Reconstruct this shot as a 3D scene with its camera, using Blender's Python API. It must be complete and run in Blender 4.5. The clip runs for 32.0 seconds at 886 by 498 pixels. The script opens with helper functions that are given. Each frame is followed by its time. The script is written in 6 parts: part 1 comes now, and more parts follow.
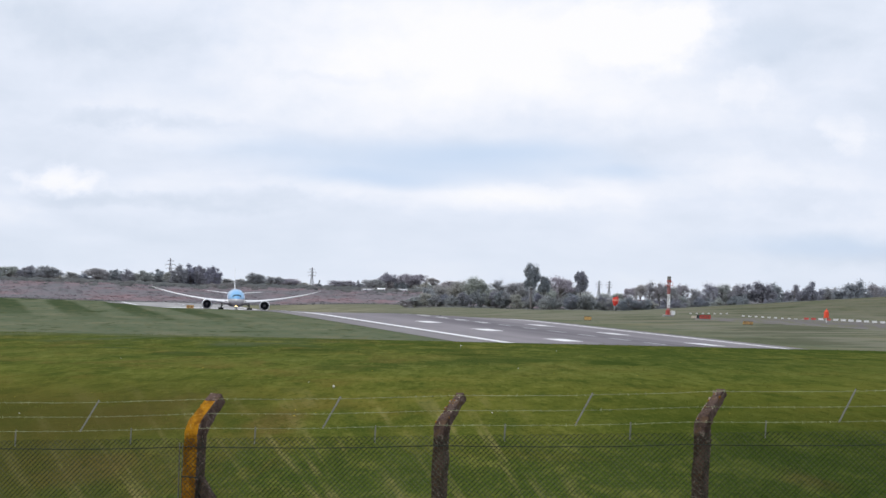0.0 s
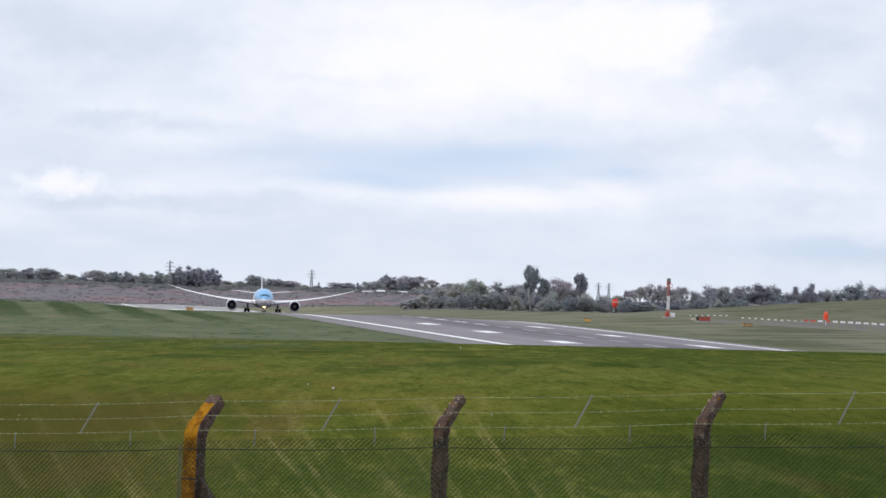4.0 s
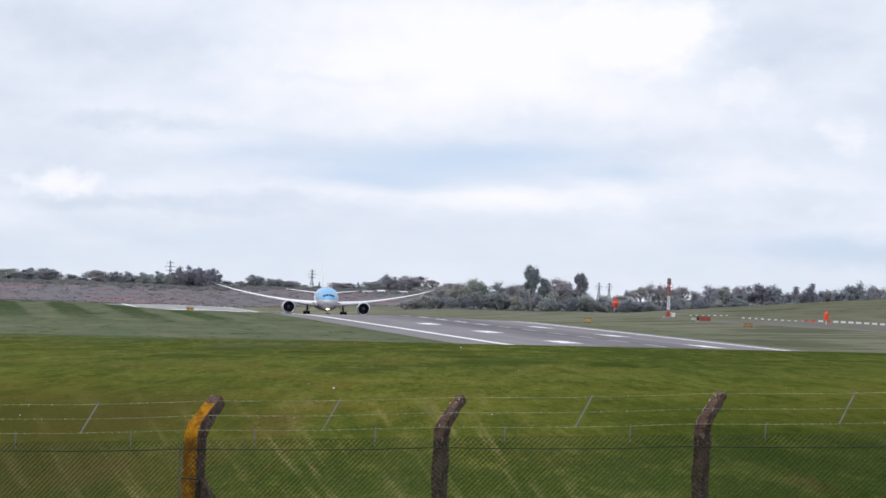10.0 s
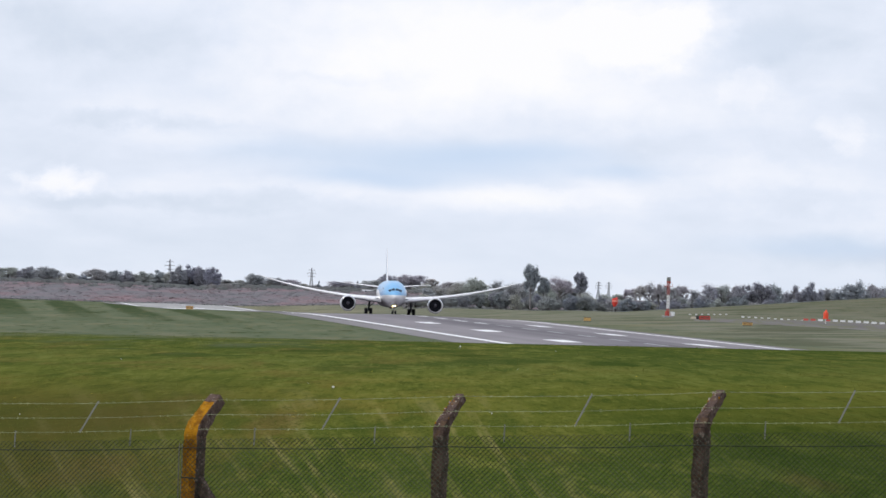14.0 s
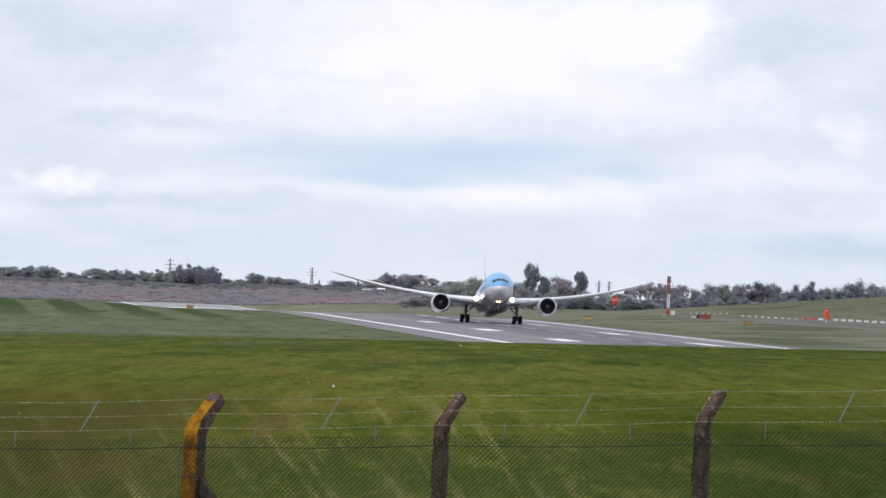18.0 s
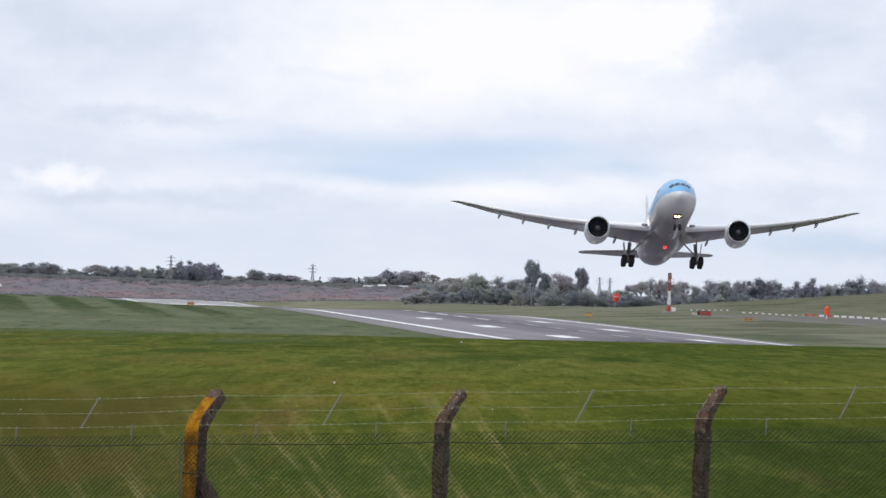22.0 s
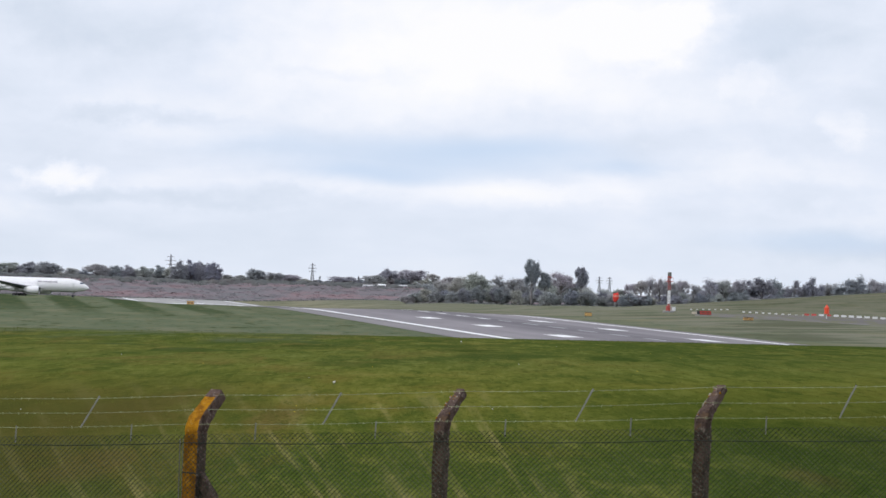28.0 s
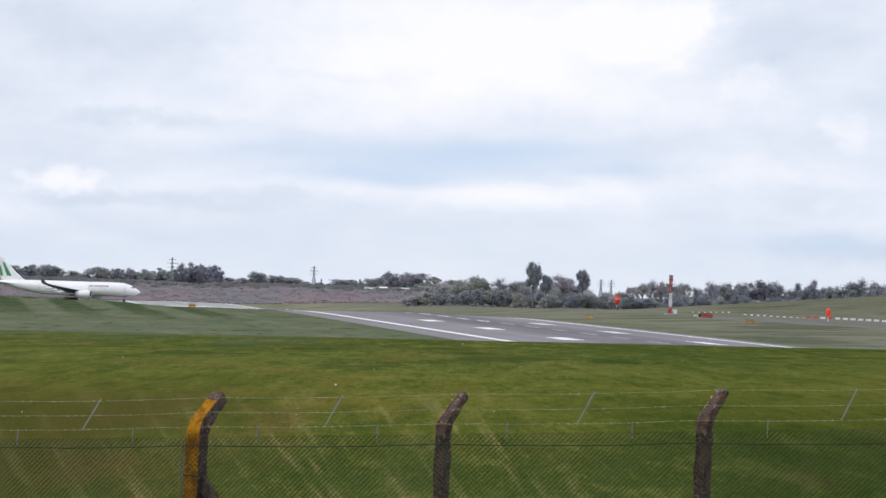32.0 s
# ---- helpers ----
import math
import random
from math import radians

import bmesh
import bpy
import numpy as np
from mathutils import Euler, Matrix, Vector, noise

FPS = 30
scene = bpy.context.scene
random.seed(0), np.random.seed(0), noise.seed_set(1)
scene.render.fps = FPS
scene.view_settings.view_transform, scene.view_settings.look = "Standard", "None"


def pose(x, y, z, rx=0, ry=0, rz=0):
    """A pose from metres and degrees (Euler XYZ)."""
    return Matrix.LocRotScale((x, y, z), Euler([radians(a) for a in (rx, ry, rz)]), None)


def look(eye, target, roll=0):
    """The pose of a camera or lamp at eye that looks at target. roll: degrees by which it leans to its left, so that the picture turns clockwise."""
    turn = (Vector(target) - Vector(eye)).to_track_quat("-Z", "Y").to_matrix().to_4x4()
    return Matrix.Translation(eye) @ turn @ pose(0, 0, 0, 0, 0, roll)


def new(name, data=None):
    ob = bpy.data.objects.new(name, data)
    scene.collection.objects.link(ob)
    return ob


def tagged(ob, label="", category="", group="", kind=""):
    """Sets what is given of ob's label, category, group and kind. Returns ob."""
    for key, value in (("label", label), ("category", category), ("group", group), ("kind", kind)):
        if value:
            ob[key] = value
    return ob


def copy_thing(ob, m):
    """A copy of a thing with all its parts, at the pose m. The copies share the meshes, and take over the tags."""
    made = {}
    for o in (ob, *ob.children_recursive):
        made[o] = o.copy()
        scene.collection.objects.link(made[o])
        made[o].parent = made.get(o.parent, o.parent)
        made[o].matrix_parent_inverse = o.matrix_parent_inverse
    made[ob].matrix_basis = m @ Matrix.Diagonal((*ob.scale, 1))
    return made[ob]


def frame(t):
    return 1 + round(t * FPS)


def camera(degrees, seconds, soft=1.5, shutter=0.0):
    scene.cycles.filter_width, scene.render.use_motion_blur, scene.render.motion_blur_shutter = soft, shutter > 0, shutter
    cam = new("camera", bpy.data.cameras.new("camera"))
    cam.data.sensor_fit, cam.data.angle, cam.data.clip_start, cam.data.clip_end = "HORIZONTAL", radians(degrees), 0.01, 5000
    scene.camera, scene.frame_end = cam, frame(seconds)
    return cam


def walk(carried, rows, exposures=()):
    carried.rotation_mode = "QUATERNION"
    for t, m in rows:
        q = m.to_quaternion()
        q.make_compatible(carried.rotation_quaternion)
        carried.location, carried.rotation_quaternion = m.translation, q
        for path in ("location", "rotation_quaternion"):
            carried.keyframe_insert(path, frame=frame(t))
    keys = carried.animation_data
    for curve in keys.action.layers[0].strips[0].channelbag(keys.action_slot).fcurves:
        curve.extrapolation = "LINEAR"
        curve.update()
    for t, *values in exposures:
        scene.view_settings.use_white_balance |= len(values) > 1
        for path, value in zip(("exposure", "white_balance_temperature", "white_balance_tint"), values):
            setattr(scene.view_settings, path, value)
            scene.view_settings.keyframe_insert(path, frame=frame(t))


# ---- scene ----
# ---- camera ----
EYE = (0.0, 0.0, 6.5)
LENS = 7.18
cam = camera(LENS, 32.0, soft=1.5)
# seconds, tilt up, turn to the left (degrees); the camera leans by a steady 1.8 degrees
AIM = [
    (0, 0.3728, 0.0004),
    (0.5, 0.3777, 0.0052),
    (1, 0.3840, -0.0002),
    (1.5, 0.3762, -0.0066),
    (2, 0.3699, -0.0076),
    (2.5, 0.3702, -0.0076),
    (3, 0.3707, -0.0072),
    (3.5, 0.3810, -0.0043),
    (5.5, 0.3952, 0.0011),
    (6, 0.3955, 0.0062),
    (6.5, 0.3895, 0.0037),
    (7, 0.3835, 0.0000),
    (7.5, 0.3828, -0.0023),
    (8, 0.3845, -0.0051),
    (8.5, 0.3942, 0.0035),
    (9, 0.3896, 0.0006),
    (9.5, 0.3843, -0.0002),
    (10, 0.3888, 0.0008),
    (10.5, 0.3886, 0.0064),
    (11, 0.3833, 0.0064),
    (11.5, 0.3835, 0.0023),
    (12, 0.3882, 0.0014),
    (12.5, 0.3857, -0.0017),
    (13, 0.3891, -0.0032),
    (13.5, 0.3885, -0.0022),
    (14, 0.3804, -0.0032),
    (14.5, 0.3778, -0.0022),
    (16.5, 0.3744, -0.0052),
    (17, 0.3672, -0.0028),
    (17.5, 0.3716, -0.0021),
    (18, 0.3727, -0.0008),
    (18.5, 0.3635, -0.0016),
    (19, 0.3473, 0.0022),
    (19.5, 0.3595, 0.0063),
    (20, 0.3530, -0.0000),
    (20.5, 0.3463, -0.0012),
    (21, 0.3536, -0.0002),
    (21.5, 0.3554, 0.0051),
    (22, 0.3449, 0.0044),
    (22.5, 0.3000, -0.0054),
    (23, 0.2955, -0.0092),
    (23.5, 0.3108, -0.0072),
    (24, 0.3232, -0.0031),
    (24.5, 0.3151, -0.0055),
    (25, 0.3180, -0.0064),
    (25.5, 0.3137, -0.0104),
    (27.5, 0.3374, 0.0020),
    (28, 0.3400, 0.0027),
    (28.5, 0.3419, 0.0070),
    (29, 0.3527, 0.0093),
    (29.5, 0.3555, 0.0104),
    (30, 0.3637, 0.0159),
    (30.5, 0.3662, 0.0160),
    (31, 0.3666, 0.0107),
    (31.5, 0.3660, 0.0107),
    (32, 0.3618, 0.0158),
]
walk(cam, [(t, pose(*EYE, 90 + up, 0, turn) @ pose(0, 0, 0, 0, 0, 1.8)) for t, up, turn in AIM])

# ---- world and sun ----
SUN_EL, SUN_AZ = 48.0, -60.0


class Nodes:
    """Short-hand for a node tree."""

    def __init__(self, tree):
        self.tree = tree
        tree.nodes.clear()

    def add(self, kind, inputs=None, operation="", blend="", curve=""):
        n = self.tree.nodes.new(kind)
        if operation:
            n.operation = operation
        if blend:
            n.data_type, n.blend_type = "RGBA", blend
        if curve:
            n.interpolation_type = curve
        for k, v in (inputs or {}).items():
            if isinstance(v, bpy.types.NodeSocket):
                self.tree.links.new(v, n.inputs[k])
            else:
                n.inputs[k].default_value = v
        return n

    def math(self, op, a, b=0.0, c=0.0):
        n = self.add("ShaderNodeMath", {0: a, 1: b, 2: c}, operation=op)
        return n.outputs[0]

    def mix(self, fac, a, b, blend="MIX"):
        n = self.add("ShaderNodeMix", {0: fac, 6: a, 7: b}, blend=blend)
        return n.outputs[2]

    def ramp(self, fac, *stops):
        n = self.add("ShaderNodeValToRGB", {0: fac})
        e = n.color_ramp.elements
        while len(e) < len(stops):
            e.new(0.5)
        for k, (p, c) in zip(e, stops):
            k.position = p
            k.color = c if len(c) == 4 else (*c, 1)
        return n.outputs[0]

    def noise(self, vec, scale, detail=4.0, rough=0.55, distort=0.0):
        ins = {"Scale": scale, "Detail": detail, "Roughness": rough, "Distortion": distort}
        if vec is not None:
            ins["Vector"] = vec
        return self.add("ShaderNodeTexNoise", ins).outputs[0]

    def smooth(self, v, lo, hi, a=0.0, b=1.0):
        n = self.add("ShaderNodeMapRange", {0: v, 1: lo, 2: hi, 3: a, 4: b}, curve="SMOOTHSTEP")
        return n.outputs[0]

    def scaled(self, vec, s):
        return self.add("ShaderNodeVectorMath", {0: vec, 1: s}, operation="MULTIPLY").outputs[0]


def build_world():
    w = bpy.data.worlds.new("overcast_sky")
    w.use_nodes = True
    n = Nodes(w.node_tree)
    d = n.add("ShaderNodeTexCoord").outputs["Generated"]
    tex = n.add("ShaderNodeTexSky")
    tex.sky_type, tex.sun_disc = "NISHITA", False
    tex.sun_elevation, tex.sun_rotation = radians(SUN_EL), radians(SUN_AZ)
    tex.air_density, tex.dust_density = 1.4, 2.5
    sky = tex.outputs[0]
    sky = n.mix(1.0, sky, (0.10, 0.10, 0.10, 1), "MULTIPLY")
    flat = n.scaled(d, (12.5, 12.5, 12.5))
    # ragged edges: a wide drift and a fine billow
    drift = n.add("ShaderNodeTexNoise", {"Vector": n.scaled(d, (45, 45, 110)), "Scale": 1.0, "Detail": 3.0}).outputs[1]
    drift = n.scaled(n.add("ShaderNodeVectorMath", {0: drift, 1: (0.5, 0.5, 0.5)}, operation="SUBTRACT").outputs[0], (0.34, 0.0, 0.085))
    billow = n.add("ShaderNodeTexNoise", {"Vector": n.scaled(d, (190, 190, 260)), "Scale": 1.0, "Detail": 5.0, "Roughness": 0.6}).outputs[1]
    billow = n.scaled(n.add("ShaderNodeVectorMath", {0: billow, 1: (0.5, 0.5, 0.5)}, operation="SUBTRACT").outputs[0], (0.13, 0.0, 0.06))
    p = n.add("ShaderNodeVectorMath", {0: flat, 1: drift}, operation="ADD").outputs[0]
    p = n.add("ShaderNodeVectorMath", {0: p, 1: billow}, operation="ADD").outputs[0]
    p = n.add("ShaderNodeVectorMath", {0: p, 1: (1, 0, 1)}, operation="MULTIPLY").outputs[0]

    crisp = n.add("ShaderNodeVectorMath", {0: n.scaled(billow, (1, 0, 1.6)), 1: n.scaled(flat, (1, 0, 1))}, operation="ADD").outputs[0]
    calm = n.add("ShaderNodeVectorMath", {0: n.scaled(drift, (0.5, 0, 0.5)), 1: n.scaled(flat, (1, 0, 1))}, operation="ADD").outputs[0]

    def heap(cx, cz, rx, rz, amount, at):
        q = n.add("ShaderNodeVectorMath", {0: at, 1: (1 / rx, 0, 1 / rz), 2: (-cx / rx, 0, -cz / rz)}, operation="MULTIPLY_ADD").outputs[0]
        far = n.add("ShaderNodeVectorMath", {0: q}, operation="LENGTH").outputs["Value"]
        return n.smooth(far, 1.7, 0.1, 0.0, amount)

    # long layered streets of cloud with a soft grain
    up = n.smooth(n.add("ShaderNodeSeparateXYZ", {0: flat}).outputs[2], 0.16, 0.40)
    streets = n.noise(n.scaled(d, (26, 26, 105)), 1.0, 4.0, 0.5, 0.4)
    bands = n.noise(n.scaled(d, (60, 60, 240)), 1.0, 3.0, 0.5, 0.5)
    puffs = n.noise(n.scaled(d, (80, 80, 110)), 1.0, 8.0, 0.58, 0.25)
    tone = n.math("MULTIPLY_ADD", n.math("SUBTRACT", streets, 0.5), n.math("MULTIPLY_ADD", up, -0.5, 0.9), 0.50)
    tone = n.math("MULTIPLY_ADD", n.math("SUBTRACT", bands, 0.5), n.math("MULTIPLY_ADD", up, -0.22, 0.30), tone)
    tone = n.math("MULTIPLY_ADD", n.math("SUBTRACT", puffs, 0.5), n.math("MULTIPLY_ADD", up, 0.28, 0.34), tone)
    for row in CLOUDS:
        tone = n.math("ADD", tone, heap(*row, p))
    for cx, cz, rx, rz, k in HEAPS:
        q = n.add("ShaderNodeVectorMath", {0: crisp, 1: (1 / rx, 0, 1 / rz), 2: (-cx / rx, 0, -cz / rz)}, operation="MULTIPLY_ADD").outputs[0]
        far = n.add("ShaderNodeVectorMath", {0: q}, operation="LENGTH").outputs["Value"]
        tone = n.math("ADD", tone, n.smooth(far, 1.12, 0.62, 0.0, k))
    gap = None
    for row in GAPS:
        gap = heap(*row, calm) if gap is None else n.math("ADD", gap, heap(*row, calm))
    cloud = n.ramp(tone, (0.0, (0.60, 0.68, 0.83)), (0.25, (0.685, 0.755, 0.875)), (0.5, (0.780, 0.837, 0.955)), (0.75, (0.895, 0.922, 1.0)), (1.05, (0.985, 0.985, 1.0)))
    low = n.smooth(n.add("ShaderNodeSeparateXYZ", {0: flat}).outputs[2], 0.20, 0.03, 0.0, 0.45)
    cloud = n.mix(low, cloud, (0.715, 0.785, 0.895, 1))
    blue = n.mix(0.94, sky, (0.58, 0.73, 0.95, 1))
    col = n.mix(n.smooth(gap, 0.0, 1.05, 0.0, 0.9), cloud, blue)
    bg = n.add("ShaderNodeBackground", {"Color": col, "Strength": 1.0})
    n.add("ShaderNodeOutputWorld", {0: bg.outputs[0]})
    scene.world = w


# across, up, half-widths, amount: bright heaps (positive) and grey undersides (negative)
CLOUDS = [
    (0.044, 0.464, 0.300, 0.085, 0.50),
    (0.364, 0.479, 0.095, 0.060, 0.30),
    (-0.172, 0.337, 0.260, 0.050, 0.20),
    (-0.034, 0.391, 0.300, 0.060, 0.18),
    (-0.324, 0.402, 0.140, 0.050, 0.10),
    (-0.676, 0.187, 0.042, 0.020, 0.40),
    (0.685, 0.295, 0.060, 0.028, 0.26),
    (0.538, 0.369, 0.080, 0.040, 0.15),
    (0.073, 0.172, 0.210, 0.022, 0.16),
    (0.502, 0.238, 0.150, 0.020, 0.14),
    (0.257, 0.370, 0.160, 0.060, 0.15),
    (-0.460, 0.253, 0.120, 0.014, 0.10),
    (-0.227, 0.180, 0.110, 0.014, 0.10),
    (0.339, 0.333, 0.140, 0.030, 0.12),
    (-0.338, 0.212, 0.160, 0.014, 0.08),
    (-0.666, 0.457, 0.230, 0.045, -0.26),
    (-0.541, 0.289, 0.130, 0.013, -0.24),
    (-0.203, 0.378, 0.095, 0.012, -0.16),
    (0.574, 0.480, 0.130, 0.070, -0.26),
    (0.361, 0.248, 0.140, 0.045, -0.10),
    (-0.577, 0.148, 0.210, 0.015, -0.22),
    (-0.327, 0.160, 0.170, 0.016, -0.14),
    (0.716, 0.104, 0.170, 0.034, -0.36),
    (-0.644, 0.072, 0.260, 0.035, -0.16),
    (0.653, 0.192, 0.150, 0.016, -0.14),
    (0.175, 0.132, 0.140, 0.018, -0.08),
    (-0.732, 0.330, 0.120, 0.030, -0.08),
    (0.747, 0.395, 0.080, 0.030, -0.08),
    (0.323, 0.512, 0.040, 0.030, -0.12),
]
# heaps with a crisp edge
HEAPS = [
    (0.324, 0.472, 0.130, 0.075, 0.16),
    (0.418, 0.505, 0.050, 0.045, 0.13),
    (0.527, 0.379, 0.060, 0.045, 0.08),
    (0.700, 0.309, 0.050, 0.035, 0.07),
    (-0.676, 0.185, 0.040, 0.024, 0.08),
    (0.706, 0.424, 0.110, 0.055, 0.07),
    (0.204, 0.489, 0.120, 0.050, 0.07),
    (0.353, 0.203, 0.120, 0.026, 0.06),
    (0.143, 0.182, 0.090, 0.020, 0.06),
]
# clear blue between the cloud streets
GAPS = [
    (0.011, 0.237, 0.330, 0.038, 0.68),
    (-0.148, 0.200, 0.150, 0.018, 0.42),
    (-0.360, 0.249, 0.130, 0.034, 0.22),
    (0.332, 0.222, 0.100, 0.013, 0.30),
    (0.555, 0.465, 0.110, 0.055, 0.22),
    (0.656, 0.110, 0.170, 0.026, 0.50),
    (0.110, 0.264, 0.180, 0.022, 0.25),
]
build_world()
sun = new("sun", bpy.data.lights.new("sun", "SUN"))
sun.data.energy, sun.data.angle, sun.data.color = 1.1, radians(14), (1.0, 0.95, 0.87)
az, el = radians(SUN_AZ), radians(SUN_EL)
sun.matrix_world = look((0, 0, 0), (-math.sin(az) * math.cos(el), math.cos(az) * math.cos(el), -math.sin(el)))

# ---- materials ----
def material(name, base=(0.5, 0.5, 0.5), rough=0.7, metal=0.0, vary=0.12, scale=1.0, fine=12.0, bump=0.15, spread=0.0, tint=None, coat=0.0, emit=None, power=0.0):
    """A surface with stains at one scale, grain at another, a little relief and, with spread, a difference from piece to piece."""
    m = bpy.data.materials.new(name)
    m.use_nodes = True
    n = Nodes(m.node_tree)
    pos = n.add("ShaderNodeTexCoord").outputs["Object"]
    big = n.noise(pos, scale, 3.0)
    small = n.noise(pos, scale * fine, 3.0)
    k = n.math("ADD", n.math("MULTIPLY", big, 0.65), n.math("MULTIPLY", small, 0.35))
    lo = tuple(c * (1 - vary) for c in base) + (1,)
    hi = tuple(min(1, c * (1 + vary)) for c in (tint or base)) + (1,)
    col = n.mix(n.smooth(k, 0.32, 0.68), lo, hi)
    if spread:
        r = n.add("ShaderNodeObjectInfo").outputs["Random"]
        col = n.mix(1.0, col, n.ramp(r, (0.0, (1 - spread,) * 3), (1.0, (1 + spread,) * 3)), "MULTIPLY")
    ins = {"Base Color": col, "Roughness": n.smooth(small, 0.2, 0.8, max(0.03, rough - 0.08), min(1, rough + 0.08)), "Metallic": metal, "Coat Weight": coat}
    if bump:
        ins["Normal"] = n.add("ShaderNodeBump", {"Height": k, "Strength": bump, "Distance": 0.02}).outputs[0]
    if emit:
        ins["Emission Color"] = (*emit, 1)
        ins["Emission Strength"] = power
    b = n.add("ShaderNodeBsdfPrincipled", ins)
    n.add("ShaderNodeOutputMaterial", {0: b.outputs[0]})
    return m


def worn_concrete(name, base, dark, pale, spots):
    """Old concrete: dark weathering in blotches, pale chips and coloured lichen spots."""
    m = bpy.data.materials.new(name)
    m.use_nodes = True
    n = Nodes(m.node_tree)
    pos = n.add("ShaderNodeTexCoord").outputs["Object"]
    big = n.noise(n.scaled(pos, (1, 1, 0.6)), 9.0, 5.0, 0.7)
    grain = n.noise(pos, 42.0, 3.0, 0.7)
    chip = n.noise(pos, 26.0, 2.0, 0.5)
    col = n.mix(n.smooth(big, 0.40, 0.60), (*dark, 1), (*base, 1))
    col = n.mix(n.math("MULTIPLY", n.smooth(grain, 0.50, 0.68), 0.55), col, (*dark, 1))
    col = n.mix(n.math("MULTIPLY", n.smooth(chip, 0.60, 0.68), 0.7), col, (*pale, 1))
    col = n.mix(n.math("MULTIPLY", n.smooth(n.noise(pos, 17.0, 4.0, 0.65), 0.54, 0.62), 0.8), col, (*spots, 1))
    h = n.math("ADD", n.math("MULTIPLY", big, 0.6), n.math("MULTIPLY", grain, 0.4))
    nor = n.add("ShaderNodeBump", {"Height": h, "Strength": 0.9, "Distance": 0.03}).outputs[0]
    b = n.add("ShaderNodeBsdfPrincipled", {"Base Color": col, "Roughness": 0.95, "Normal": nor, "Specular IOR Level": 0.1})
    n.add("ShaderNodeOutputMaterial", {0: b.outputs[0]})
    return m


def scrub_colour(n, pos, dark, mid, rust):
    wide = n.noise(n.scaled(pos, (0.024, 0.004, 0.0)), 1.0, 4.0, 0.55)
    close = n.noise(n.scaled(pos, (0.10, 0.012, 0.0)), 1.0, 4.0, 0.6)
    col = n.mix(n.smooth(close, 0.36, 0.64), (*dark, 1), (*mid, 1))
    return n.mix(n.math("MULTIPLY", n.smooth(wide, 0.46, 0.62), n.smooth(close, 0.34, 0.58, 0.35, 1.0)), col, (*rust, 1))


